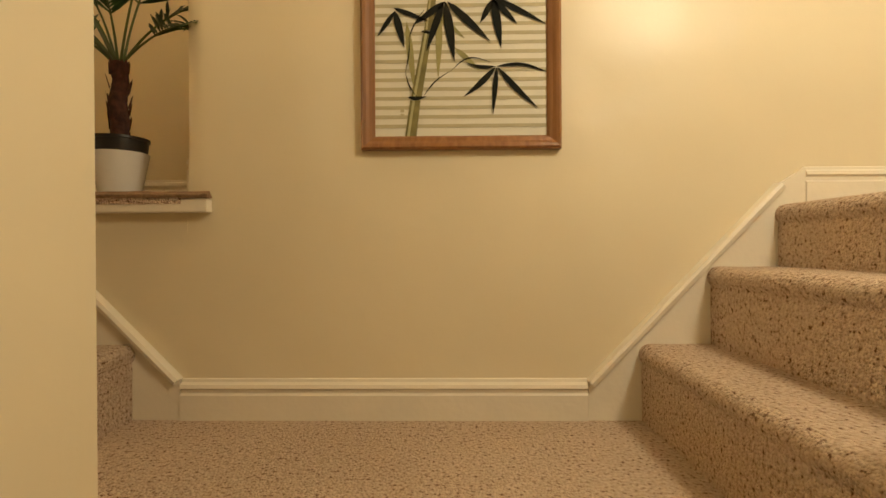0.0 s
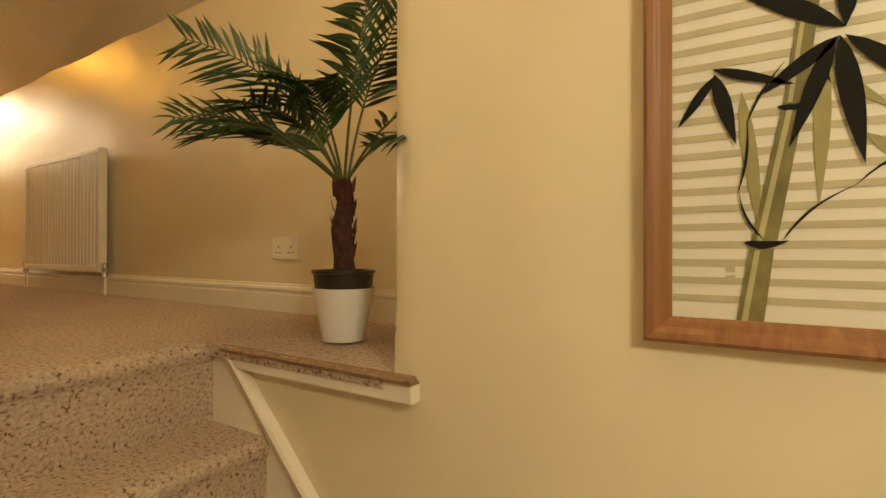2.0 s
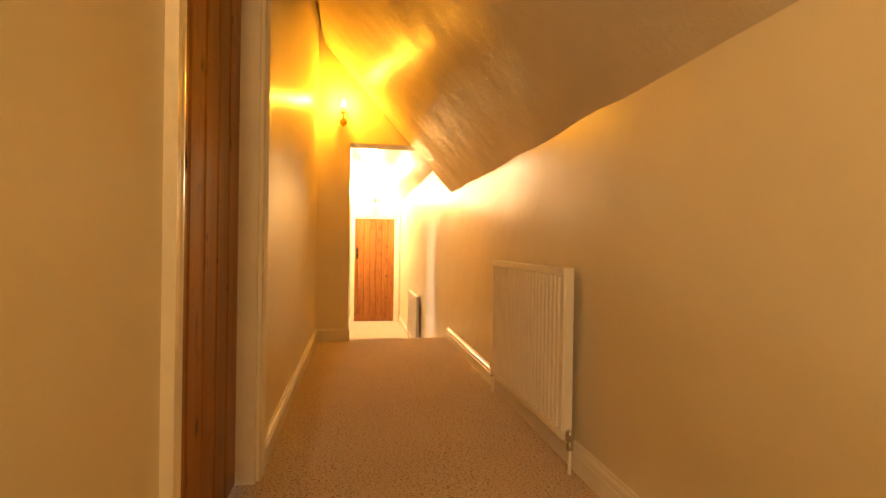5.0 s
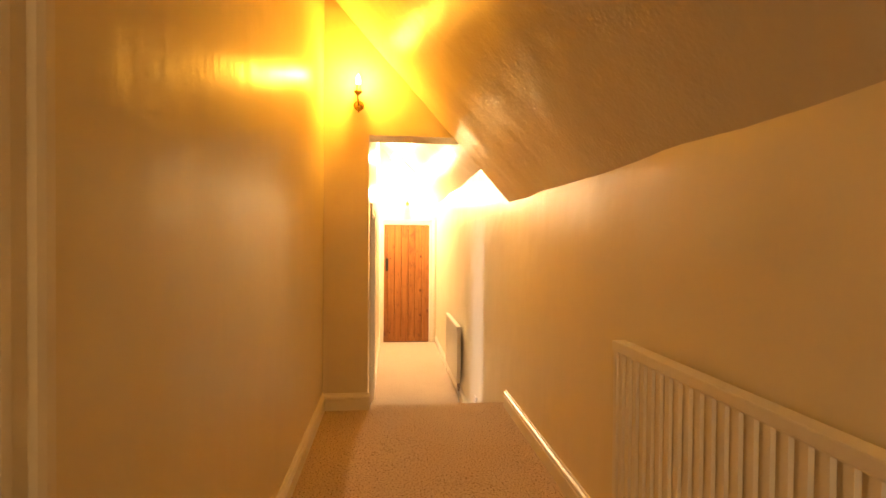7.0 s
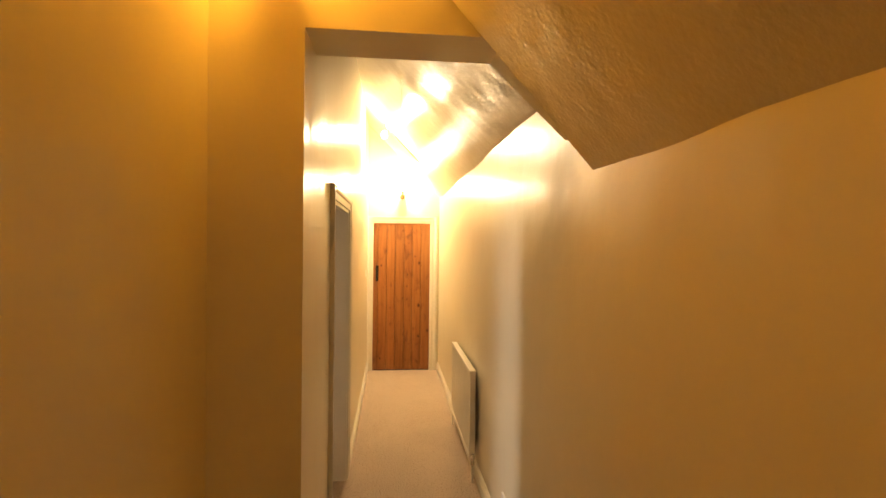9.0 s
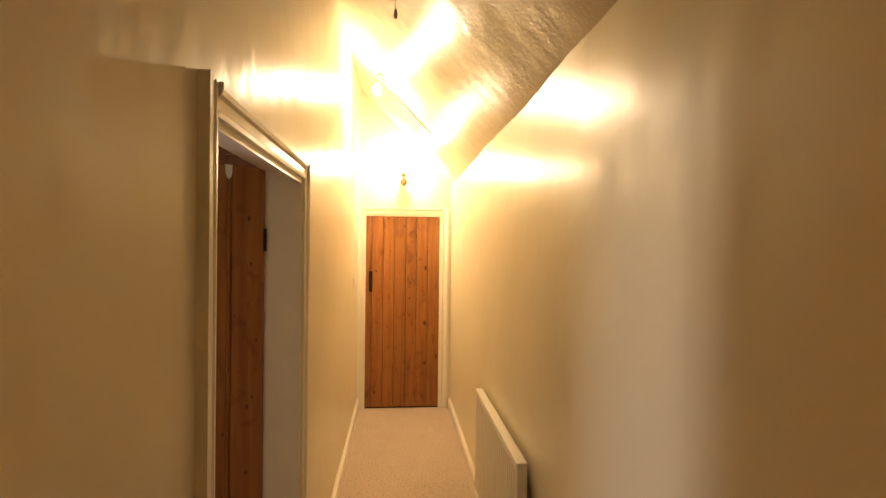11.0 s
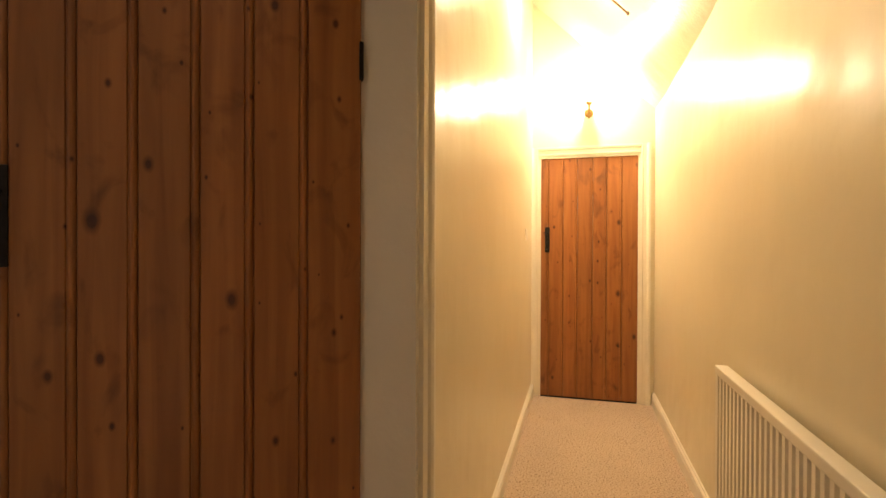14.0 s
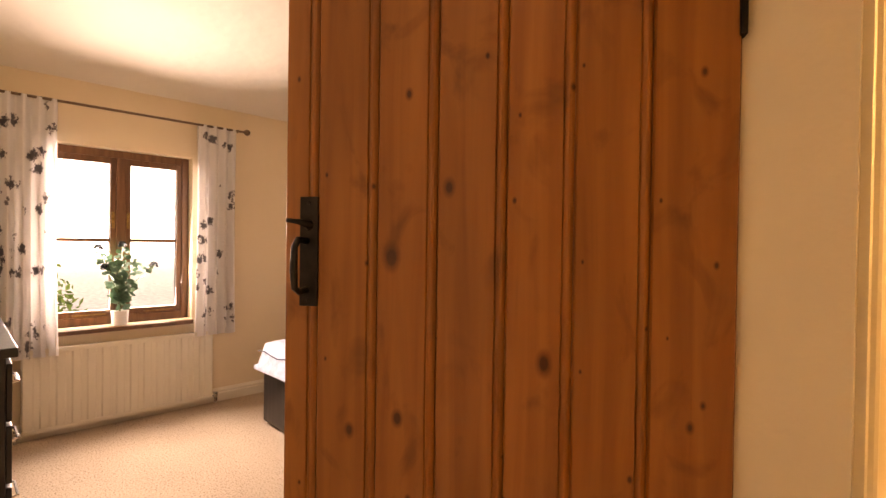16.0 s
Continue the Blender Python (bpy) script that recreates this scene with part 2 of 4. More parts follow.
M_INNERPOT = mat("black_plastic", (0.018, 0.017, 0.016), 0.4, var=0.3, scale=30)
M_SOIL = mat("dried_moss", (0.16, 0.11, 0.06), 0.95, var=0.6, scale=60, bumps=((90, 0.008),))
M_TRUNK = mat("palm_trunk_fibre", (0.11, 0.040, 0.022), 0.85, var=0.6, scale=45, bumps=((70, 0.006), (220, 0.002)))
M_LEAF = mat("palm_leaf", (0.032, 0.090, 0.020), 0.45, var=0.5, scale=9, colour2=(0.012, 0.036, 0.012))
M_STEM = mat("palm_stem", (0.09, 0.13, 0.04), 0.5, var=0.4, scale=20)
M_PAPER = mat("art_paper", (0.70, 0.68, 0.58), 0.55, var=0.04, scale=10)
M_OLIVE = mat("olive_stripe", (0.47, 0.43, 0.28), 0.6, var=0.08, scale=20)
M_INK = mat("black_ink", (0.014, 0.015, 0.012), 0.8, var=0.2, scale=30, spec=0.15)
M_BAMBOO = mat("bamboo_green_ink", (0.24, 0.21, 0.07), 0.6, var=0.45, scale=24)
M_OLIVELEAF = mat("olive_ink", (0.34, 0.31, 0.12), 0.6, var=0.2, scale=24)
M_CULMLIGHT = mat("pale_bamboo_ink", (0.46, 0.43, 0.22), 0.6, var=0.2, scale=24)
M_CANDLE = mat("candle_tube", (0.78, 0.66, 0.42), 0.5, var=0.1, scale=30)
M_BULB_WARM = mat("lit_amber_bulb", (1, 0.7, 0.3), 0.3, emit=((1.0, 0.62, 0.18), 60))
M_BULB = mat("lit_bulb", (1, 0.85, 0.6), 0.3, emit=((1.0, 0.80, 0.50), 80))
M_BULB_OFF = mat("frosted_bulb", (0.85, 0.82, 0.75), 0.3, var=0.03)
M_CURTAIN = curtain_material()
M_DUVET = mat("pale_blue_duvet", (0.56, 0.60, 0.74), 0.9, var=0.22, scale=16, bumps=((9, 0.02), (200, 0.001)))
M_BLUELINE = mat("navy_piping", (0.03, 0.04, 0.09), 0.8, var=0.2, scale=30)
M_GREENBOX = mat("dark_green_card", (0.035, 0.06, 0.045), 0.7, var=0.3, scale=20)
M_SAGE = mat("silver_green_leaf", (0.11, 0.24, 0.14), 0.55, var=0.4, scale=40)
M_DARKROSE = mat("dark_silk_flower", (0.018, 0.022, 0.035), 0.7, var=0.4, scale=60)
# Pale colour stands in for outdoor glare, not the ground's own tone.
M_GLARE_GROUND = mat("glare_whitened_ground", (0.62, 0.62, 0.57), 0.9, var=0.4, scale=3, bumps=((40, 0.03),))
M_HEDGE = mat("hedge_leaf", (0.20, 0.34, 0.06), 0.6, var=0.5, scale=20)
M_GLASS = mat("window_glass", (1, 1, 1), 0.0)
M_GLASS.node_tree.nodes["Principled BSDF"].inputs["Transmission Weight"].default_value = 1.0
M_GLASS.node_tree.nodes["Principled BSDF"].inputs["IOR"].default_value = 1.05


# ---- mesh helpers ----
def box(bm, x0, x1, y0, y1, z0, z1, bevel=0.0):
    r = bmesh.ops.create_cube(bm, size=1.0, matrix=Matrix.LocRotScale(((x0 + x1) / 2, (y0 + y1) / 2, (z0 + z1) / 2), None, (x1 - x0, y1 - y0, z1 - z0)))
    if bevel:
        edges = list({e for v in r["verts"] for e in v.link_edges})
        bmesh.ops.bevel(bm, geom=edges, offset=bevel, segments=2, affect="EDGES", profile=0.6)
    return bm


def boxes(*rows, bevel=0.0):
    bm = bmesh.new()
    for r in rows:
        box(bm, *r, bevel=bevel)
    return bm


def sweep(bm, profile, a, b, out, up):
    """A straight moulding from a to b with the closed profile (out, up)."""
    a, b, out, up = Vector(a), Vector(b), Vector(out), Vector(up)
    r0 = [bm.verts.new(a + out * o + up * u) for o, u in profile]
    r1 = [bm.verts.new(b + out * o + up * u) for o, u in profile]
    n = len(profile)
    for i in range(n):
        bm.faces.new((r0[i], r0[(i + 1) % n], r1[(i + 1) % n], r1[i]))
    bm.faces.new(r0[::-1])
    bm.faces.new(r1)
    return bm


def lathe(bm, profile, m=Matrix(), seg=20):
    """A body of revolution round z from (radius, height) rows."""
    rings = []
    for r, z in profile:
        rings.append([bm.verts.new(m @ Vector((max(r, 1e-4) * math.cos(k * math.tau / seg), max(r, 1e-4) * math.sin(k * math.tau / seg), z))) for k in range(seg)])
    for p, q in zip(rings, rings[1:]):
        for k in range(seg):
            bm.faces.new((p[k], p[(k + 1) % seg], q[(k + 1) % seg], q[k]))
    bm.faces.new(rings[0][::-1])
    bm.faces.new(rings[-1])
    return bm


def tube(bm, pts, radii, seg=8):
    """A round tube along points."""
    pts = [Vector(p) for p in pts]
    radii = radii if isinstance(radii, (list, tuple)) else [radii] * len(pts)
    rings, side = [], None
    for i, p in enumerate(pts):
        d = (pts[min(i + 1, len(pts) - 1)] - pts[max(i - 1, 0)]).normalized()
        if side is None:
            side = d.orthogonal().normalized()
        side = (side - d * side.dot(d)).normalized()
        w = d.cross(side)
        rings.append([bm.verts.new(p + (side * math.cos(k * math.tau / seg) + w * math.sin(k * math.tau / seg)) * radii[i]) for k in range(seg)])
    for p, q in zip(rings, rings[1:]):
        for k in range(seg):
            bm.faces.new((p[k], p[(k + 1) % seg], q[(k + 1) % seg], q[k]))
    bm.faces.new(rings[0][::-1])
    bm.faces.new(rings[-1])
    return bm


def finish(bm, name, material, smooth=False):
    bmesh.ops.recalc_face_normals(bm, faces=bm.faces)
    me = bpy.data.meshes.new(name)
    bm.to_mesh(me)
    bm.free()
    me.materials.append(material)
    if smooth:
        me.shade_smooth()
        me.set_sharp_from_angle(angle=radians(40))
    return me


def part(name, bm, material, parent, label="", smooth=False, m=None):
    ob = new(name, finish(bm, name, material, smooth))
    ob.parent = parent
    if m is not None:
        ob.matrix_basis = m
    if label:
        ob["label"] = label
    return ob


def structure(name, bm, material, label, category, smooth=False):
    return tagged(new(name, finish(bm, name, material, smooth)), label, category, kind="structure")


def thing(name, place, label, category, group="", rz=0, kind=""):
    ob = new(name)
    ob.empty_display_size = 0.1
    ob.matrix_basis = pose(*place, 0, 0, rz)
    return tagged(ob, label, category, group, kind)


# ---- large structure ----
UP = 0.60           # level of the upper corridor
YW, YS = 4.10, 2.90  # long wall and inner wall of the upper corridor
YP = 3.58           # wall with the picture
XE0, XE1 = -5.61, -5.84  # wall with the opening between the corridors
YL = 3.15           # inner wall of the lower corridor
XD = -10.68         # wall with the far door
TOP = 3.45

structure("wall_north", boxes((-10.9, -0.56, YW, YW + 0.25, -0.2, TOP)), M_WALL, "cream painted plaster wall along both corridors", "wall")


def old_plaster(x):
    """How far the picture wall rounds back towards its free corner and bellies out beside it."""
    corner = max(0.0, 1 - (x + 0.56) / 0.05)
    return 0.012 * corner ** 2 - 0.006 * math.exp(-((x + 0.24) / 0.09) ** 2)


bm = bmesh.new()
cols, rows_ = 110, 60
face = [[bm.verts.new((-0.56 + 3.16 * (i / cols) ** 1.6, YP + old_plaster(-0.56 + 3.16 * (i / cols) ** 1.6) * min(1, max(0, (-1.5 + 4.95 * j / rows_ - 0.55) / 0.12)), -1.5 + 4.95 * j / rows_)) for j in range(rows_ + 1)] for i in range(cols + 1)]
for i in range(cols):
    for j in range(rows_):
        bm.faces.new((face[i][j], face[i + 1][j], face[i + 1][j + 1], face[i][j + 1]))
rim = [e for e in bm.edges if e.is_boundary]
r = bmesh.ops.extrude_edge_only(bm, edges=rim)
for v in (q for q in r["geom"] if isinstance(q, bmesh.types.BMVert)):
    v.co.y = YW + 0.25
box(bm, -1.06, -0.56, YP, YP + 0.06, -1.5, UP - 0.05)
structure("wall_picture", bm, M_OLDWALL, "cream painted stairwell wall above the landing", "wall", True)
D1A, D1B, DH = -2.14, -2.96, 2.0
structure("wall_south", boxes((D1A, -0.62, YS - 0.12, YS, -1.5, TOP), (-0.62, -0.28, YS - 0.12, YS - 0.045, -1.5, TOP), (D1B, D1A, YS - 0.12, YS, UP + DH, TOP), (XE0, D1B, YS - 0.12, YS, 0.3, TOP)),
          M_WALL, "cream painted corridor wall with a recessed door", "wall")
structure("wall_stair_left", boxes((-0.41, -0.28, 0.7, YS - 0.12, -1.9, TOP)), M_WALL, "cream wall beside the lower stairs", "wall")
structure("wall_stair_right", boxes((0.66, 0.78, 0.7, YS - 0.12, -1.9, 0.54)), M_WALL, "low cream wall beside the lower stairs", "wall")
structure("wall_stair_end", boxes((-0.41, 2.72, 0.58, 0.7, -1.9, TOP)), M_WALL, "cream wall at the foot of the stairs", "wall")
structure("wall_east", boxes((2.6, 2.72, 0.7, YW + 0.25, -0.2, TOP)), M_WALL, "cream wall at the end of the upper landing", "wall")


def poly_prism(points, x0, x1):
    bm = bmesh.new()
    a = [bm.verts.new((x0, y, z)) for y, z in points]
    b = [bm.verts.new((x1, y, z)) for y, z in points]
    n = len(points)
    for i in range(n):
        bm.faces.new((a[i], a[(i + 1) % n], b[(i + 1) % n], b[i]))
    bm.faces.new(a[::-1])
    bm.faces.new(b)
    return bm


bm = poly_prism([(YS - 0.3, -0.3), (3.185, -0.3), (3.185, 2.37), (3.81, 2.37), (4.10, 2.10), (4.10, TOP), (YS - 0.3, TOP)], XE1, XE0)
structure("wall_opening", bm, M_WALL, "cream dividing wall with a plain opening under the roof slope", "wall")


def rough_slope(name, x0, x1, y0, z0, y1, z1, thick, material, label, sag=0.012):
    """An uneven hand-plastered sloping ceiling."""
    bm = bmesh.new()
    nx, ny = max(4, int(abs(x1 - x0) / 0.08)), 16
    d = Vector((0, y1 - y0, z1 - z0)).normalized()
    nrm = Vector((0, -d.z, d.y))
    if nrm.z > 0:
        nrm = -nrm
    grid = []
    for i in range(nx + 1):
        row = []
        for j in range(ny + 1):
            p = Vector((x0 + (x1 - x0) * i / nx, y0 + (y1 - y0) * j / ny, z0 + (z1 - z0) * j / ny))
            p += nrm * sag * noise.noise(p * 2.1) + nrm * 0.3 * sag * noise.noise(p * 7)
            row.append(bm.verts.new(p))
        grid.append(row)
    for i in range(nx):
        for j in range(ny):
            bm.faces.new((grid[i][j], grid[i + 1][j], grid[i + 1][j + 1], grid[i][j + 1]))
    r = bmesh.ops.extrude_face_region(bm, geom=list(bm.faces))
    bmesh.ops.translate(bm, verts=[g for g in r["geom"] if isinstance(g, bmesh.types.BMVert)], vec=-nrm * thick)
    return structure(name, bm, material, label, "ceiling", True)


rough_slope("ceiling_slope_upper", -0.50, XE0 + 0.03, YW + 0.01, 1.94, 2.95, 3.22, 0.1, M_SLOPE, "uneven cream sloping ceiling of the upper corridor")
rough_slope("ceiling_slope_lower", XE1 + 0.003, XD - 0.02, YW + 0.01, 2.30, YL - 0.02, 3.27, 0.1, M_SLOPE, "cream sloping ceiling of the lower corridor")
structure("ceiling", boxes((-10.9, 2.72, 0.58, YW + 0.25, TOP, TOP + 0.1)), M_CEIL, "plain white ceiling over the stairwell", "ceiling")

B1, B2, BH = -6.655, -7.635, 1.935
structure("wall_bedroom_door", boxes((B1, XE1, YL - 0.15, YL, -0.2, TOP), (B2, B1, YL - 0.15, YL, BH + 0.055, TOP), (XD - 0.2, B2, YL - 0.15, YL, -0.2, TOP)),
          M_WALL, "cream corridor wall with the bedroom doorway", "wall")
E1, E2, EH = 3.215, 3.985, 1.975
structure("wall_far_door", boxes((XD - 0.2, XD, YL, E1 - 0.01, -0.2, TOP), (XD - 0.2, XD, E2 + 0.01, YW, -0.2, TOP), (XD - 0.2, XD, E1 - 0.01, E2 + 0.01, EH + 0.01, TOP)),
          M_WALL, "cream end wall over the far door", "wall")
# bedroom
BX0, BX1, BY0, BY1 = -10.2, -6.25, -0.95, YL - 0.15
WX0, WX1, WZ0, WZ1 = -8.10, -7.17, 0.70, 1.97
structure("wall_window", boxes((BX0 - 0.1, WX0, BY0 - 0.3, BY0, -0.2, 3.4), (WX1, BX1 + 0.1, BY0 - 0.3, BY0, -0.2, 3.4), (WX0, WX1, BY0 - 0.3, BY0, -0.2, WZ0), (WX0, WX1, BY0 - 0.3, BY0, WZ1, 3.4)),
          M_BEDWALL, "peach cream bedroom wall around the window", "wall")
structure("wall_bedroom_left", boxes((BX1, BX1 + 0.1, BY0, BY1, -0.2, 3.4)), M_BEDWALL, "peach cream bedroom wall", "wall")
structure("wall_bedroom_right", boxes((BX0 - 0.1, BX0, BY0, BY1, -0.2, 3.4)), M_BEDWALL, "peach cream bedroom wall", "wall")
rough_slope("ceiling_bedroom", BX0 - 0.02, BX1 + 0.02, BY0 - 0.02, 2.40, BY1 + 0.001, 3.25, 0.08, M_CEIL, "white sloping bedroom ceiling", 0.006)


# ---- floors and stairs ----
def carpet_sheet(name, x0, x1, y0, y1, z, label, thick=0.06):
    bm = bmesh.new()
    nx, ny = max(2, int((x1 - x0) / 0.06)), max(2, int((y1 - y0) / 0.06))
    rows = [[bm.verts.new((x0 + (x1 - x0) * i / nx, y0 + (y1 - y0) * j / ny, z + (0.004 * noise.noise(Vector((i * 0.17, j * 0.17, z))) if 0 < i < nx and 0 < j < ny else 0))) for j in range(ny + 1)] for i in range(nx + 1)]
    for i in range(nx):
        for j in range(ny):
            bm.faces.new((rows[i][j], rows[i + 1][j], rows[i + 1][j + 1], rows[i][j + 1]))
    r = bmesh.ops.extrude_face_region(bm, geom=list(bm.faces))
    bmesh.ops.translate(bm, verts=[g for g in r["geom"] if isinstance(g, bmesh.types.BMVert)], vec=(0, 0, -thick))
    return structure(name, bm, M_CARPET, label, "floor", True)


def step(name, parent, along, edge, back, y0, y1, z0, z1):
    """One carpeted step with a rolled nosing; along: the direction in which the flight climbs."""
    bm = bmesh.new()
    r = 0.028
    prof = [(back, z0), (edge + 0.006, z0), (edge + 0.004, z1 - 2.4 * r)]
    for k in range(8):
        a = radians(-50 + k * 140 / 7)
        prof.append((edge - 0.004 + r - r * math.cos(a), z1 - r + r * math.sin(a)))
    prof += [(edge + 0.08, z1 - 0.001), (back, z1)]
    ax, sign = along
    n = 14
    rings = []
    for j in range(n + 1):
        s = y0 + (y1 - y0) * j / n
        row = []
        for e, z in prof:
            w = 0.004 * noise.noise(Vector((s * 5, z * 5, e * 3)))
            row.append(bm.verts.new((sign * (e + w), s, z) if ax == "x" else (s, sign * (e + w), z)))
        rings.append(row)
    m = len(prof)
    for p, q in zip(rings, rings[1:]):
        for k in range(m):
            bm.faces.new((p[k], p[(k + 1) % m], q[(k + 1) % m], q[k]))
    bm.faces.new(rings[0])
    bm.faces.new(rings[-1][::-1])
    return part(name, bm, M_CARPET, parent, smooth=True)


carpet_sheet("floor_landing", -0.72, 0.66, YS - 0.06, YP, 0.0, "beige flecked carpet on the half landing")
carpet_sheet("floor_upper", XE0, -1.19, YS, YW, UP, "beige flecked carpet of the upper corridor")
carpet_sheet("floor_doorway", D1B, D1A, YS - 0.12, YS + 0.0, UP, "beige flecked carpet in the door recess")
carpet_sheet("floor_alcove", -1.19, -0.562, YP - 0.030, YW, UP, "beige flecked carpet under the palm", 0.03)
carpet_sheet("floor_east", 0.78, 2.6, 0.7, YS - 0.12, 0.56, "beige flecked carpet beside the stairwell")
carpet_sheet("floor_landing_east", 1.02, 2.6, YS - 0.12, YP, 0.56, "beige flecked carpet of the right-hand landing")
carpet_sheet("floor_lower", XD, -6.13, YL, YW, 0.0, "pale flecked carpet of the lower corridor")
carpet_sheet("floor_bedroom", BX0, BX1, BY0, YL, 0.0, "pale flecked bedroom carpet")
carpet_sheet("floor_bottom", -0.29, 0.66, 0.7, 1.5, -1.20, "beige flecked carpet at the stair foot")
fl = thing("stairs_left", (0, 0, 0), "short carpeted flight up to the corridor", "stairs", kind="structure")
for k, e in enumerate((0.70, 0.918, 1.126)):
    step("step", fl, ("x", -1), e, 1.20, YS, YP - 0.012, -0.05 + 0.2 * k, 0.2 * (k + 1))
fr = thing("stairs_right", (0, 0, 0), "short carpeted flight up to a second landing", "stairs", kind="structure")
for k, e in enumerate((0.63, 0.806, 0.98)):
    step("step", fr, ("x", 1), e, 1.03, YS - 0.12, YP - 0.012, -0.05 + 0.2 * k, (0.2, 0.4, 0.56)[k])
fb = thing("stairs_lower", (0, 0, 0), "carpeted flight climbing to the half landing", "stairs", kind="structure")
for k in range(6):
    step("step", fb, ("y", 1), 2.82 - 0.23 * k, 3.07 - 0.23 * k, -0.29, 0.66, -0.2 * (k + 1) - 0.04, -0.2 * k)
fd = thing("stairs_down", (0, 0, 0), "carpeted steps down into the lower corridor", "stairs", kind="structure")
for k, e in enumerate((6.14, 5.92, 5.70)):
    step("step", fd, ("x", 1), -e, -5.60, YL if k < 2 else 3.2, YW, -0.05 + 0.2 * k, 0.2 * (k + 1))

# ---- skirtings, strings and door casings ----
SK = [(0, 0), (0.018, 0), (0.018, 0.066), (0.013, 0.071), (0.013, 0.080), (0.020, 0.085), (0.017, 0.094), (0.008, 0.099), (0.006, 0.106), (0, 0.108)]
ARC = [(0, 0), (0.014, 0), (0.016, 0.012), (0.012, 0.016), (0.013, 0.04), (0.020, 0.046), (0.024, 0.056), (0.024, 0.072), (0, 0.072)]


def skirting(name, a, b, out, label="white moulded skirting board"):
    return structure(name, sweep(bmesh.new(), SK, a, b, out, (0, 0, 1)), M_TRIM, label, "skirting")


skirting("baseboard_picture", (-0.575, YP, 0), (0.495, YP, 0), (0, -1, 0))
skirting("baseboard_east", (1.055, YP, UP - 0.05), (2.6, YP, UP - 0.05), (0, -1, 0))
skirting("baseboard_north", (XE0 + 0.01, YW, UP), (-0.56, YW, UP), (0, -1, 0))
skirting("baseboard_south", (D1A + 0.075, YS, UP), (-0.95, YS, UP), (0, 1, 0))
skirting("baseboard_south", (XE0, YS, UP), (D1B - 0.075, YS, UP), (0, 1, 0))
skirting("baseboard_opening", (XE0, YS, UP), (XE0, 3.20, UP), (1, 0, 0))
skirting("baseboard_jamb", (-0.56, YP + 0.03, UP), (-0.56, YW, UP), (-1, 0, 0))
skirting("baseboard_lower_north", (XD, YW, 0), (-6.30, YW, 0), (0, -1, 0))
skirting("baseboard_lower_south", (XD, YL, 0), (B2 - 0.075, YL, 0), (0, 1, 0))
skirting("baseboard_window", (BX0, BY0, 0), (BX1, BY0, 0), (0, 1, 0))


def string_board(name, pts, cap):
    """The white sloping board beside a flight with its raised edge."""
    bm = bmesh.new()
    a = [bm.verts.new((x, YP - 0.001, z)) for x, z in pts]
    b = [bm.verts.new((x, YP - 0.013, z)) for x, z in pts]
    n = len(pts)
    for i in range(n):
        bm.faces.new((a[i], a[(i + 1) % n], b[(i + 1) % n], b[i]))
    bm.faces.new(a[::-1])
    bm.faces.new(b)
    p, q = Vector((cap[0], YP - 0.012, cap[1])), Vector((cap[2], YP - 0.012, cap[3]))
    d = (q - p).normalized()
    n2 = Vector((-d.z, 0, d.x))
    n2 = n2 if n2.z > 0 else -n2
    sweep(bm, [(-0.011, -0.016), (0.016, -0.016), (0.019, -0.006), (0.014, 0.002), (-0.011, 0.004)], p, q, (0, -1, 0), n2)
    return structure(name, bm, M_TRIM, "white painted stair string along the wall", "stair string")


string_board("trim_string_left", [(-0.577, 0), (-0.577, 0.104), (-1.045, 0.575), (-1.20, 0.575), (-1.20, 0)], (-0.577, 0.107, -1.045, 0.578))
string_board("trim_string_right", [(0.497, 0), (0.497, 0.100), (0.985, 0.610), (1.055, 0.655), (1.06, 0.548), (2.6, 0.548), (2.6, 0.40), (1.06, 0.40), (1.06, 0)], (0.497, 0.103, 0.985, 0.613))
bm = boxes((-1.05, -0.495, YP - 0.028, YP + 0.055, UP - 0.052, UP - 0.017), bevel=0.004)
structure("trim_ledge", bm, M_TRIM, "white painted ledge at the carpet edge", "ledge")
bm = bmesh.new()
rows = []
for i in range(41):
    x = -1.075 + 0.585 * i / 40
    w = 0.004 * noise.noise(Vector((x * 14, 0, 3)))
    y = YP - 0.034 + 0.005 * noise.noise(Vector((x * 9, 5, 0)))
    rows.append([bm.verts.new(p) for p in ((x, YP - 0.005, UP - 0.014), (x, y, UP - 0.014 + w), (x, y - 0.003, UP - 0.006 + w), (x, y + 0.006, UP + 0.003 + w), (x, YP - 0.022, UP + 0.003))])
for p, q in zip(rows, rows[1:]):
    for k in range(5):
        bm.faces.new((p[k], p[(k + 1) % 5], q[(k + 1) % 5], q[k]))
bm.faces.new(rows[0])
bm.faces.new(rows[-1][::-1])
structure("trim_carpet_edge", bm, M_UNDER, "frayed brown carpet edge over the ledge", "carpet edge")


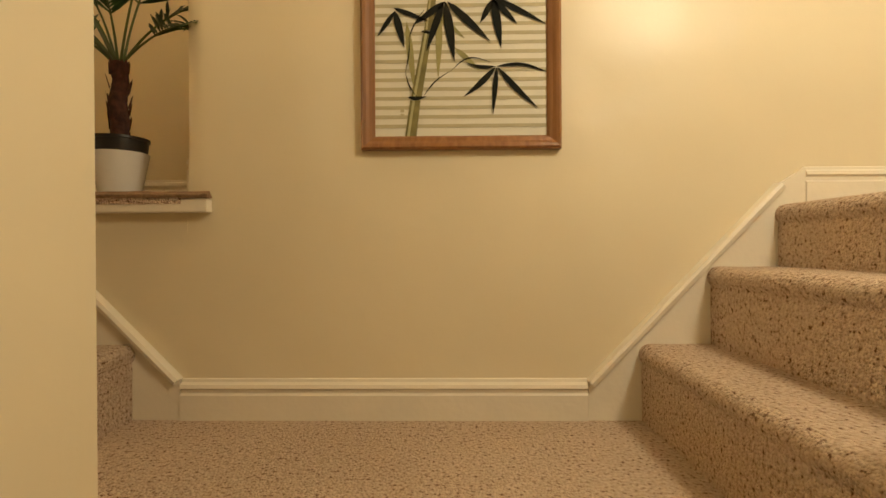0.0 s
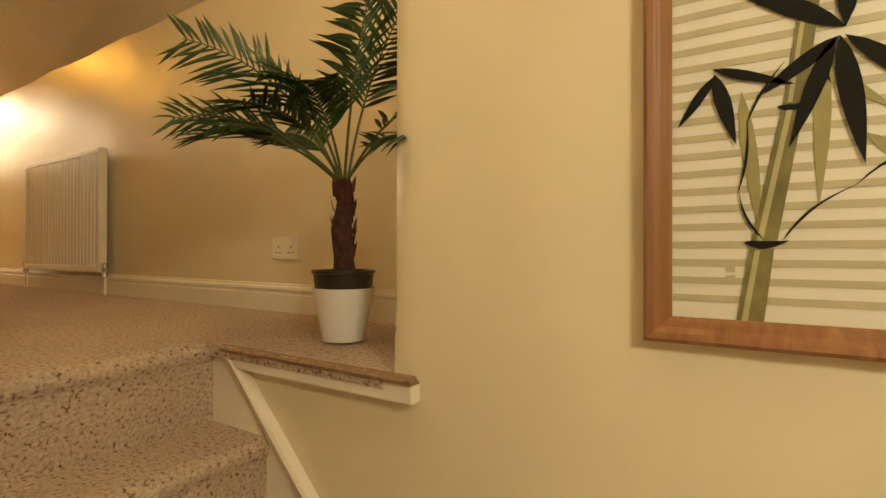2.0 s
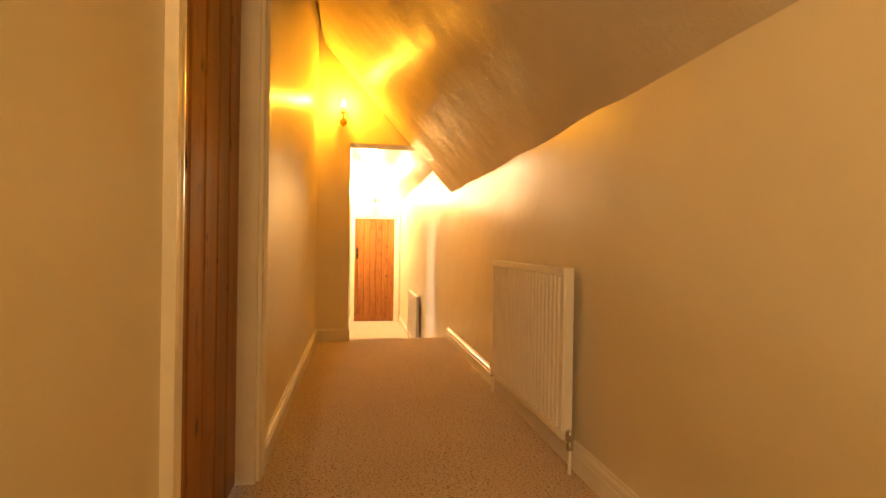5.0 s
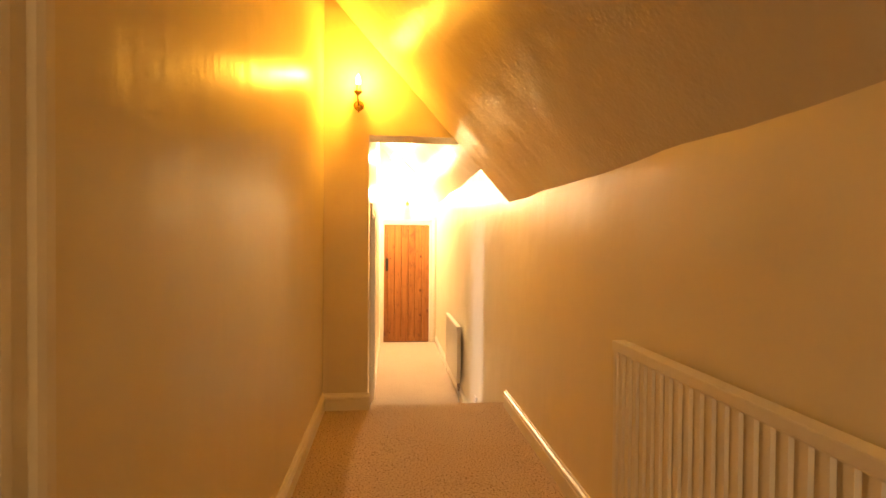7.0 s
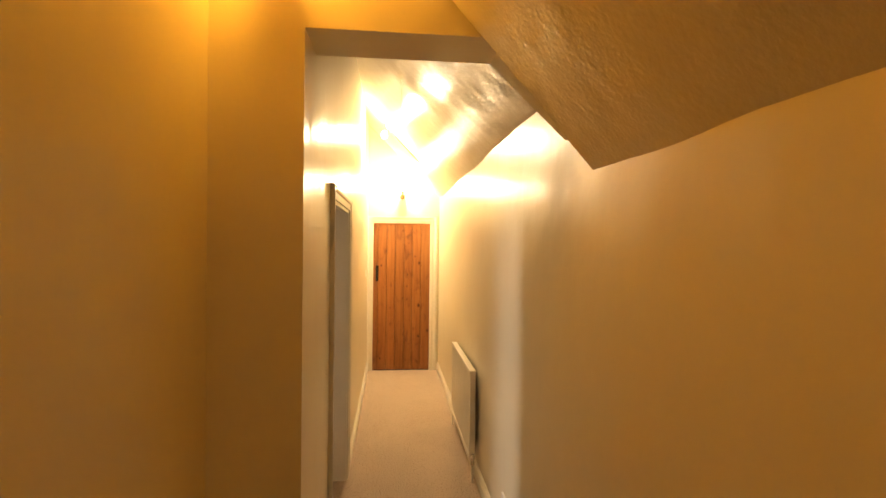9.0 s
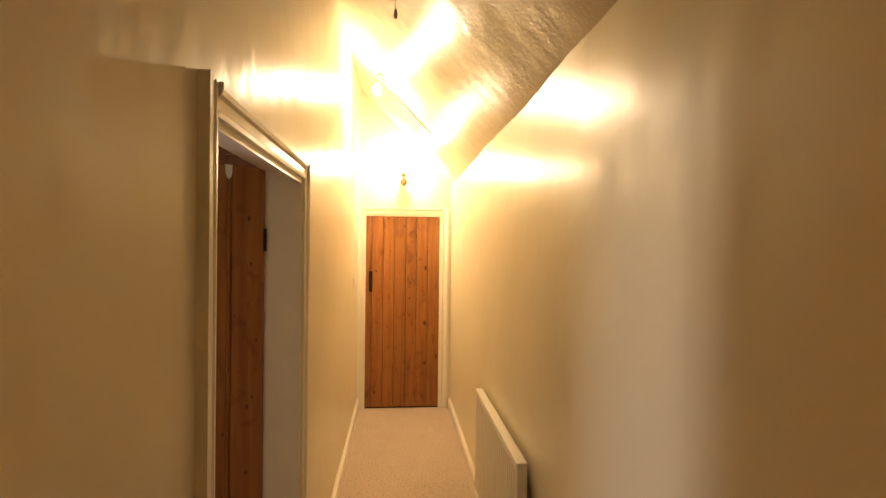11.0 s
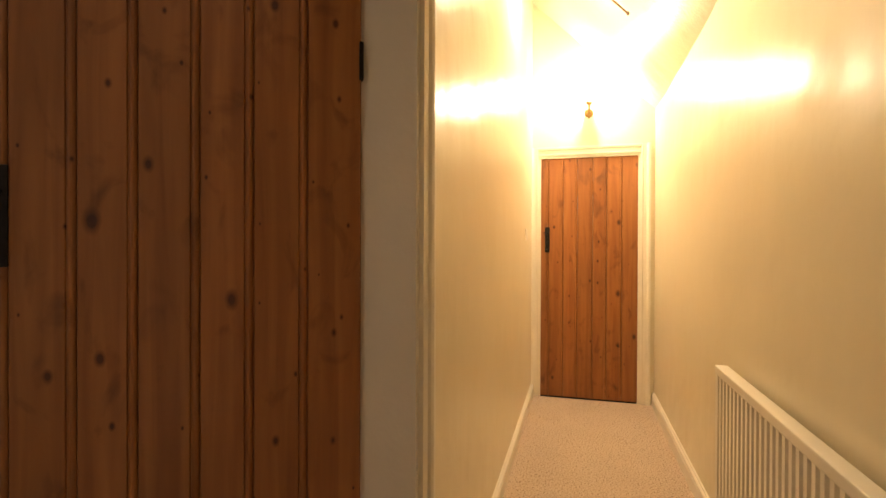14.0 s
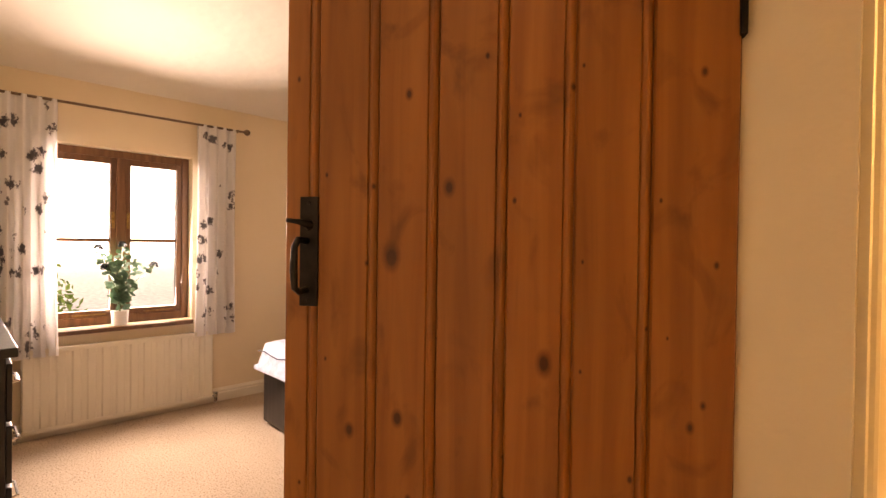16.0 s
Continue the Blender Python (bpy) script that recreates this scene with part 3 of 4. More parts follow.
def casing(name, origin, along, out, w, h, label="white moulded door casing", depth=0.12, rise=0.0):
    """Architrave and lining of a doorway; along: unit vector across the opening, out: towards the corridor."""
    o, a, n, z = Vector(origin), Vector(along), Vector(out), Vector((0, 0, 1))
    top = thing(name, (0, 0, 0), label, "door casing", kind="structure")
    for side, s in ((o, -1), (o + a * w, 1)):
        part("architrave", sweep(bmesh.new(), ARC, side, side + z * (h + 0.072), n, a * s), M_TRIM, top)
        part("lining", sweep(bmesh.new(), [(-depth, 0), (0.002, 0), (0.002, -0.02), (-depth, -0.02)], side, side + z * (h + rise), n, a * s), M_TRIM, top)
    part("architrave", sweep(bmesh.new(), ARC, o + z * h, o + a * w + z * h, n, z), M_TRIM, top)
    part("lining", sweep(bmesh.new(), [(-depth, rise), (0.002, 0), (0.002, -0.02), (-depth, rise - 0.02)], o + z * h + a * 0.02, o + a * (w - 0.02) + z * h, n, z), M_TRIM, top)
    return top


casing("trim_door_1", (D1B, YS, UP), (1, 0, 0), (0, 1, 0), D1A - D1B, DH)
casing("trim_door_2", (XD, E1 - 0.012, 0), (0, 1, 0), (1, 0, 0), E2 - E1 + 0.024, EH + 0.012, depth=0.05)
casing("trim_door_3", (B2, YL, 0), (1, 0, 0), (0, 1, 0), B1 - B2, BH, depth=0.15, rise=0.05)


# ---- doors ----
def plank_mesh(w, h, bead):
    """A board with a chamfered edge and, on one side, a bead."""
    t = 0.022
    prof = [(0, 0), (0, -t + 0.006), (0.004, -t)]
    if bead:
        prof += [(w - 0.020, -t), (w - 0.018, -t + 0.004), (w - 0.015, -t + 0.001), (w - 0.010, -t - 0.001), (w - 0.006, -t + 0.001), (w - 0.003, -t + 0.004), (w - 0.001, -t + 0.006)]
    else:
        prof += [(w - 0.004, -t), (w - 0.0005, -t + 0.006)]
    prof += [(w - 0.0005, 0)]
    bm = sweep(bmesh.new(), prof, (0, 0, 0), (0, 0, h), (1, 0, 0), (0, 1, 0))
    return finish(bm, "plank", M_PINE, False)


def latch(parent, x, z):
    plate = part("latch_plate", boxes((x - 0.019, x + 0.019, -0.028, -0.0222, z - 0.104, z + 0.104), bevel=0.002), M_IRON, parent, "black iron latch plate")
    bm = tube(bmesh.new(), [(x - 0.004, -0.026, z + 0.02), (x - 0.004, -0.058, z + 0.022), (x - 0.004, -0.070, z + 0.008), (x - 0.004, -0.072, z - 0.035), (x - 0.004, -0.068, z - 0.066), (x - 0.004, -0.052, z - 0.075), (x - 0.004, -0.026, z - 0.074)], [0.007, 0.006, 0.0065, 0.0075, 0.0065, 0.006, 0.007], 10)
    part("pull_handle", bm, M_IRON, plate, "black iron bow handle", True)
    bm = tube(bmesh.new(), [(x, -0.024, z + 0.05), (x, -0.034, z + 0.052), (x - 0.012, -0.05, z + 0.056), (x - 0.03, -0.056, z + 0.058)], [0.012, 0.008, 0.005, 0.004], 8)
    part("thumb_latch", bm, M_IRON, plate, "", True)
    for dz in (-0.092, 0.092):
        part("screw", lathe(bmesh.new(), [(0.004, 0), (0.004, 0.001), (0.002, 0.002)], pose(x, -0.028, z + dz, 90), 8), M_IRON, plate)


def boarded_door(name, place, rz, w, h, n, latch_x, latch_z, label, hinge_x=None):
    d = thing(name, place, label, "door", rz=rz, kind="structure")
    widths = [w / n * f for f in (0.62, 1.08, 1.02, 1.10, 1.0, 1.06, 1.12)[:n]] if n == 7 else [w / n] * n
    k = w / sum(widths)
    x = 0.0
    for i, pw in enumerate(widths):
        ob = new("plank", plank_mesh(pw * k, h, i < n - 1))
        ob.parent = d
        ob.matrix_basis = pose(x, 0, 0)
        x += pw * k
    for z in (0.2, h * 0.5, h - 0.25):
        part("ledge", boxes((0.04, w - 0.04, 0.001, 0.022, z - 0.06, z + 0.06), bevel=0.003), M_PINE, d, "pine ledge on the back")
    latch(d, latch_x, latch_z)
    if hinge_x is not None:
        for z in (0.35, h - 0.28):
            part("hinge", boxes((hinge_x - 0.006, hinge_x + 0.004, -0.030, -0.002, z - 0.045, z + 0.045), bevel=0.002), M_IRON, d, "black iron hinge")
    return d


boarded_door("door_1", (D1A - 0.022, YS - 0.085, UP + 0.008), 180, D1A - D1B - 0.044, DH - 0.03, 6, 0.06, 1.05, "closed stained pine boarded door in its casing")
boarded_door("door_2", (XD - 0.035, E1 + 0.004, 0.008), 90, E2 - E1 - 0.008, EH - 0.012, 7, 0.055, 1.29, "closed stained pine boarded door with black latch")
DA = 120.2
DL = 0.785
HX, HY = B2 + 0.012, YL - 0.145
boarded_door("door_3", (HX - DL * math.cos(radians(DA)), HY - DL * math.sin(radians(DA)), 0.012), DA, DL, 1.955, 7, 0.055, 1.29, "half open stained pine boarded bedroom door", DL)


# ---- radiators ----
def radiator(place, rz, w, h, depth=0.065, label="", lift=0.12, pitch=0.042):
    """A panel radiator: local x along the wall, front towards -y, back at y = 0."""
    r = thing("radiator", place, label, "radiator", "panel radiators", rz)
    bm = bmesh.new()
    n = int((w - 0.03) / pitch)
    x0 = (w - n * pitch) / 2
    prof = [(0, -depth + 0.016), (0, -depth + 0.002), (0.004, -depth)]
    for i in range(n):
        a = x0 + i * pitch
        prof += [(a + 0.19 * pitch, -depth), (a + 0.31 * pitch, -depth + 0.0075), (a + 0.62 * pitch, -depth + 0.0075), (a + 0.74 * pitch, -depth)]
    prof += [(w - 0.004, -depth), (w, -depth + 0.002), (w, -depth + 0.016)]
    sweep(bm, prof, (0, 0, lift + 0.03), (0, 0, lift + h - 0.03), (1, 0, 0), (0, 1, 0))
    part("front_panel", bm, M_RAD, r, "fluted white steel panel")
    part("rear_panel", boxes((0.005, w - 0.005, -0.034, -0.026, lift + 0.02, lift + h - 0.02), bevel=0.003), M_RAD, r)
    part("top_rail", boxes((-0.003, w + 0.003, -depth - 0.003, -0.022, lift + h - 0.032, lift + h), bevel=0.005), M_RAD, r)
    part("bottom_rail", boxes((-0.003, w + 0.003, -depth - 0.003, -0.03, lift, lift + 0.032), bevel=0.005), M_RAD, r)
    for x in (-0.004, w):
        part("side_panel", boxes((x, x + 0.004, -depth + 0.008, -0.024, lift + 0.03, lift + h - 0.03)), M_RAD, r)
    for x in (0.15, w - 0.15):
        part("wall_bracket", boxes((x - 0.015, x + 0.015, -0.026, 0, lift + 0.08, lift + h - 0.08)), M_RAD, r)
    for x in (-0.035, w + 0.035):
        s = 1 if x > 0 else -1
        v = part("valve", lathe(bmesh.new(), [(0.009, 0), (0.014, 0.004), (0.014, 0.03), (0.011, 0.034), (0.015, 0.04), (0.017, 0.07), (0.012, 0.078)], pose(x, -0.045, lift - 0.03), 14), M_CHROME, r, "chromed radiator valve", True)
        part("pipe", tube(bmesh.new(), [(x, -0.045, -0.001), (x, -0.045, lift - 0.02)], 0.0075, 10), M_RAD, v, "white painted pipe", True)
        part("tail", tube(bmesh.new(), [(x, -0.045, lift + 0.015), (x - s * 0.036, -0.045, lift + 0.016)], 0.008, 10), M_CHROME, v, "", True)
    return r


radiator((-3.89, YW - 0.002, UP), 0, 1.0, 0.66, label="fluted white panel radiator on the upper corridor wall")
radiator((-8.62, YW - 0.002, 0), 0, 1.06, 0.64, label="fluted white panel radiator on the lower corridor wall", lift=0.15)
radiator((-7.07, BY0 + 0.002, 0), 180, 1.17, 0.55, label="fluted white panel radiator below the bedroom window", lift=0.045, pitch=0.085)


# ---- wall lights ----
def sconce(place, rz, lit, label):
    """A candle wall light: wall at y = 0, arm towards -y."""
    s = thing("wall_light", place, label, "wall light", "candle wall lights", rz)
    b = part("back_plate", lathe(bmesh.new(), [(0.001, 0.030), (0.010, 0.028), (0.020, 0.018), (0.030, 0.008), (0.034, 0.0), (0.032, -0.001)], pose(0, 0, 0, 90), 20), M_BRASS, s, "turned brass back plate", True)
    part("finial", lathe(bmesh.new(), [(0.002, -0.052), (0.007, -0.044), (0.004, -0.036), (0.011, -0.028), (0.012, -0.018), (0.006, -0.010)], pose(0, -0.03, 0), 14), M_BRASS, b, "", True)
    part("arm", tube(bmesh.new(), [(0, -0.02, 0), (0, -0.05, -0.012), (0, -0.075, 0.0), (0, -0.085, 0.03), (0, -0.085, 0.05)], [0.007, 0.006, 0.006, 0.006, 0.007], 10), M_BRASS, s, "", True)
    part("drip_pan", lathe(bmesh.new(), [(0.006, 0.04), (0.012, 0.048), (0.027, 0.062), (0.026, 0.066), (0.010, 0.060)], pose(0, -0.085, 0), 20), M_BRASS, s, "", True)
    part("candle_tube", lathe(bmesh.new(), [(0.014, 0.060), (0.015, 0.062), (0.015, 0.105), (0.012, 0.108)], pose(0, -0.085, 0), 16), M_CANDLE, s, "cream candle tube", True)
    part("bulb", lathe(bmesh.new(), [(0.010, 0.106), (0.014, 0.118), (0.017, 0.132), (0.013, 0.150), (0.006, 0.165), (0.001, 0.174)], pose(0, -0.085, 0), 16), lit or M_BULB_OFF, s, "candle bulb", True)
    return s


sconce((XE0 + 0.001, 3.12, 2.555), 90, M_BULB_WARM, "small brass candle wall light, lit, above the opening")
# Fixture added out of view to go with the fill lamp there.
sconce((-0.80, YS + 0.001, 2.215), 180, M_BULB_WARM, "added brass candle wall light, unseen, brightening the short flight")
sconce((XD + 0.001, 3.60, 2.32), 90, M_BULB, "small brass candle wall light, lit, above the far door")

rl = thing("slope_lamp", (-9.48, 3.40, 2.97), "brass lamp with a thin rod on the sloping ceiling", "ceiling light")
part("rod", tube(bmesh.new(), [(0, 0.02, -0.03), (0, 0.38, -0.405)], 0.006, 8), M_BRONZE, rl, "thin brass rod", True)
part("rod_finial", lathe(bmesh.new(), [(0.004, -0.012), (0.011, 0), (0.004, 0.012)], pose(0, 0.385, -0.41), 10), M_BRONZE, rl, "", True)
part("mount", lathe(bmesh.new(), [(0.036, 0.03), (0.036, 0.012), (0.022, -0.005), (0.010, -0.02), (0.008, -0.05), (0.013, -0.06)], pose(0, 0, 0), 16), M_BRONZE, rl, "brass mount", True)
part("bulb", lathe(bmesh.new(), [(0.012, 0.0), (0.028, -0.025), (0.034, -0.05), (0.026, -0.075), (0.004, -0.088)], pose(0.02, -0.03, -0.05, 0, 25, 0), 16), M_BULB, rl, "lit bulb", True)
pc = thing("pull_cord", (-7.6, 3.52, 2.84), "white pull cord hanging from the sloping ceiling", "pull cord")
part("cord", tube(bmesh.new(), [(0, 0, 0.03), (0.004, 0, -0.1), (0, 0, -0.22)], 0.002, 6), M_PLASTIC, pc)
part("toggle", lathe(bmesh.new(), [(0.003, -0.215), (0.007, -0.225), (0.009, -0.245), (0.004, -0.255)], seg=10), M_PLASTIC, pc, "", True)


# ---- sockets and switches ----
def socket_plate(place, rz, w, label):
    s = thing("wall_socket", place, label, "socket", "wall sockets", rz)
    part("plate", boxes((-w / 2, w / 2, -0.011, 0, -0.043, 0.043), bevel=0.004), M_PLASTIC, s)
    for cx in ((-0.036, 0.036) if w > 0.1 else (0.0,)):
        for dx, dz, a, b in ((0, 0.004, 0.004, 0.009), (-0.011, -0.018, 0.008, 0.004), (0.011, -0.018, 0.008, 0.004)):
            part("slot", boxes((cx + dx - a / 2, cx + dx + a / 2, -0.0118, -0.010, dz - b / 2, dz + b / 2)), M_DARKHOLE, s)
        part("rocker", boxes((cx - 0.006, cx + 0.006, -0.014, -0.010, 0.018, 0.034), bevel=0.001), M_PLASTIC, s)
    return s


socket_plate((-1.49, YW - 0.001, 0.845), 0, 0.146, "white double plug socket above the skirting")
socket_plate((-6.72, YW - 0.001, 0.27), 0, 0.086, "white single plug socket in the lower corridor")
sw = thing("light_switch", (-10.15, YL + 0.001, 1.33), "white light switch beside the far door", "switch", rz=180)
part("plate", boxes((-0.043, 0.043, -0.010, 0, -0.043, 0.043), bevel=0.004), M_PLASTIC, sw)
part("rocker", boxes((-0.008, 0.008, -0.014, -0.009, -0.014, 0.014), bevel=0.002), M_PLASTIC, sw)


# ---- framed picture ----
def flat(points, y):
    bm = bmesh.new()
    f = bm.faces.new([bm.verts.new((u, y, v)) for u, v in points])
    r = bmesh.ops.extrude_face_region(bm, geom=[f])
    bmesh.ops.translate(bm, verts=[g for g in r["geom"] if isinstance(g, bmesh.types.BMVert)], vec=(0, -0.0006, 0))
    return bm


def blade(x0, y0, x1, y1, wide, bend=0.0):
    a, b = Vector((x0, y0)), Vector((x1, y1))
    d = b - a
    n = Vector((-d.y, d.x)).normalized()
    up, low = [], []
    for k in range(9):
        s = k / 8
        c = a + d * s + n * bend * math.sin(math.pi * s)
        h = wide * (math.sin(math.pi * s ** 0.75) ** 0.9) * 0.40 if 0 < k < 8 else 0.0003
        up.append(c + n * h)
        low.append(c - n * h)
    return up + low[::-1]


PW, PH, FW = 0.520, 0.72, 0.036
pic = thing("framed_picture", (-0.092, YP, 0.708), "bamboo print on striped paper in a brown wooden frame", "picture")
FP = [(0, 0), (0.020, 0), (0.026, 0.006), (0.024, 0.014), (0.018, 0.022), (0.016, 0.030), (0.010, FW), (0, FW)]
def mitred_rail(a, b, inward):
    a, b, inward = Vector(a), Vector(b), Vector(inward)
    d = (b - a).normalized()
    bm = bmesh.new()
    r0 = [bm.verts.new(a + Vector((0, -o, 0)) + inward * u + d * u) for o, u in FP]
    r1 = [bm.verts.new(b + Vector((0, -o, 0)) + inward * u - d * u) for o, u in FP]
    n = len(FP)
    for i in range(n):
        bm.faces.new((r0[i], r0[(i + 1) % n], r1[(i + 1) % n], r1[i]))
    bm.faces.new(r0[::-1])
    bm.faces.new(r1)
    return bm


for a, b, upv in (((0, -0.001, 0), (PW, -0.001, 0), (0, 0, 1)), ((0, -0.001, PH), (PW, -0.001, PH), (0, 0, -1)), ((0, -0.001, 0), (0, -0.001, PH), (1, 0, 0)), ((PW, -0.001, 0), (PW, -0.001, PH), (-1, 0, 0))):
    part("frame_rail", mitred_rail(a, b, upv), M_FRAME, pic, "brown wooden frame rail")
pap = part("paper", boxes((FW - 0.004, PW - FW + 0.004, -0.008, -0.002, FW - 0.004, PH - FW + 0.004)), M_PAPER, pic, "cream paper")
for k in range(27):
    z = FW + 0.022 + k * 0.0242
    if z < PH - FW - 0.014:
        part("stripe", flat([(FW, z), (PW - FW, z), (PW - FW, z + 0.0095), (FW, z + 0.0095)], -0.0082), M_OLIVE, pap)
U0, V0 = FW, FW
for row in ((0.083, 0.30, 0.105, 0.11, 0.022), (0.17, 0.33, 0.165, 0.15, 0.022), (0.21, 0.23, 0.275, 0.17, 0.018), (0.15, 0.33, 0.235, 0.255, 0.02)):
    part("pale_leaf", flat([(U0 + u, V0 + v) for u, v in blade(*row)], -0.0090), M_OLIVELEAF, pap)
part("culm", flat([(U0 + 0.078, V0), (U0 + 0.108, V0), (U0 + 0.119, V0 + 0.094), (U0 + 0.092, V0 + 0.094)], -0.0096), M_BAMBOO, pap)
part("culm", flat([(U0 + 0.094, V0 + 0.102), (U0 + 0.122, V0 + 0.102), (U0 + 0.150, V0 + 0.27), (U0 + 0.127, V0 + 0.27)], -0.0096), M_BAMBOO, pap)
part("culm", flat([(U0 + 0.129, V0 + 0.276), (U0 + 0.151, V0 + 0.276), (U0 + 0.19, V0 + 0.60), (U0 + 0.172, V0 + 0.60)], -0.0096), M_BAMBOO, pap)
for quad in (((0.083, 0), (0.090, 0), (0.104, 0.092), (0.098, 0.092)), ((0.100, 0.104), (0.107, 0.104), (0.138, 0.268), (0.132, 0.268)), ((0.133, 0.278), (0.138, 0.278), (0.180, 0.60), (0.176, 0.60))):
    part("culm_sheen", flat([(U0 + u, V0 + v) for u, v in quad], -0.0103), M_CULMLIGHT, pap)
part("node", flat([(U0 + u, V0 + v) for u, v in blade(0.086, 0.102, 0.134, 0.104, 0.013, -0.004)], -0.0102), M_INK, pap)
part("node", flat([(U0 + u, V0 + v) for u, v in blade(0.122, 0.274, 0.156, 0.274, 0.010, -0.003)], -0.0102), M_INK, pap)
for row in ((0.108, 0.105, 0.08, 0.17, 0.004, 0.006), (0.08, 0.17, 0.09, 0.26, 0.004, -0.004), (0.128, 0.105, 0.20, 0.17, 0.004, 0.008), (0.20, 0.17, 0.30, 0.192, 0.004, 0.022), (0.09, 0.26, 0.13, 0.33, 0.004, 0.004)):
    part("stem", flat([(U0 + u, V0 + v) for u, v in blade(*row)], -0.0104), M_INK, pap)
for row in ((0.052, 0.325, 0.008, 0.262, 0.016), (0.052, 0.328, 0.077, 0.232, 0.024), (0.05, 0.335, 0.14, 0.30, 0.016), (0.18, 0.35, 0.135, 0.222, 0.024),
            (0.185, 0.35, 0.208, 0.195, 0.030), (0.19, 0.35, 0.302, 0.245, 0.026), (0.185, 0.35, 0.10, 0.29, 0.022), (0.31, 0.36, 0.33, 0.228, 0.028),
            (0.31, 0.36, 0.445, 0.290, 0.020), (0.31, 0.355, 0.372, 0.290, 0.020), (0.31, 0.355, 0.275, 0.292, 0.020), (0.315, 0.178, 0.232, 0.102, 0.020, 0.004),
            (0.318, 0.178, 0.308, 0.055, 0.017), (0.32, 0.178, 0.424, 0.072, 0.020, -0.004), (0.32, 0.18, 0.448, 0.164, 0.012, 0.012), (0.315, 0.18, 0.24, 0.19, 0.012, 0.006),
            (0.19, 0.36, 0.05, 0.46, 0.03), (0.19, 0.36, 0.20, 0.52, 0.03), (0.31, 0.36, 0.40, 0.47, 0.028)):
    part("leaf", flat([(U0 + u, V0 + v) for u, v in blade(*row)], -0.0112), M_INK, pap)
for z in (0.050, 0.063):
    part("seal_mark", flat([(U0 + 0.066, V0 + z), (U0 + 0.076, V0 + z), (U0 + 0.076, V0 + z + 0.009), (U0 + 0.066, V0 + z + 0.009)], -0.0090), M_OLIVE, pap)


# ---- potted palm ----
palm = thing("potted_palm", (-0.86, 3.755, UP + 0.004), "artificial green palm in a white pot on the carpet", "plant")
part("pot", lathe(bmesh.new(), [(0.050, 0), (0.054, 0.002), (0.079, 0.132), (0.080, 0.136), (0.075, 0.136), (0.069, 0.11)], seg=36), M_POT, palm, "white tapered pot", True)
ip = part("inner_pot", lathe(bmesh.new(), [(0.066, 0.105), (0.073, 0.134), (0.077, 0.172), (0.081, 0.174), (0.081, 0.181), (0.074, 0.181), (0.068, 0.155)], seg=36), M_INNERPOT, palm, "black plastic inner pot", True)
part("soil", lathe(bmesh.new(), [(0.070, 0.145), (0.070, 0.166), (0.03, 0.174), (0.002, 0.174)], seg=24), M_SOIL, ip, "dry moss filling", True)
bm = bmesh.new()
tp = [Vector((0.004 * math.sin(k), 0.004 * math.cos(1.7 * k), 0.16 + 0.025 * k)) for k in range(11)]
tube(bm, tp, [0.026 + 0.003 * (k % 2) - 0.0005 * k for k in range(11)], 14)
rng = random.Random(4)
for k in range(26):
    a, z = rng.uniform(0, math.tau), rng.uniform(0.19, 0.40)
    r = 0.024
    p = Vector((r * math.cos(a), r * math.sin(a), z))
    t = Vector((-math.sin(a), math.cos(a), 0)) * 0.014
    o = Vector((math.cos(a), math.sin(a), 0))
    bm.faces.new([bm.verts.new(v) for v in (p - t, p + t, p + t * 0.6 + o * 0.008 + Vector((0, 0, 0.03)), p + o * 0.012 + Vector((0, 0, 0.045)), p - t * 0.6 + o * 0.008 + Vector((0, 0, 0.03)))])
part("trunk", bm, M_TRUNK, palm, "red-brown fibrous trunk", True)


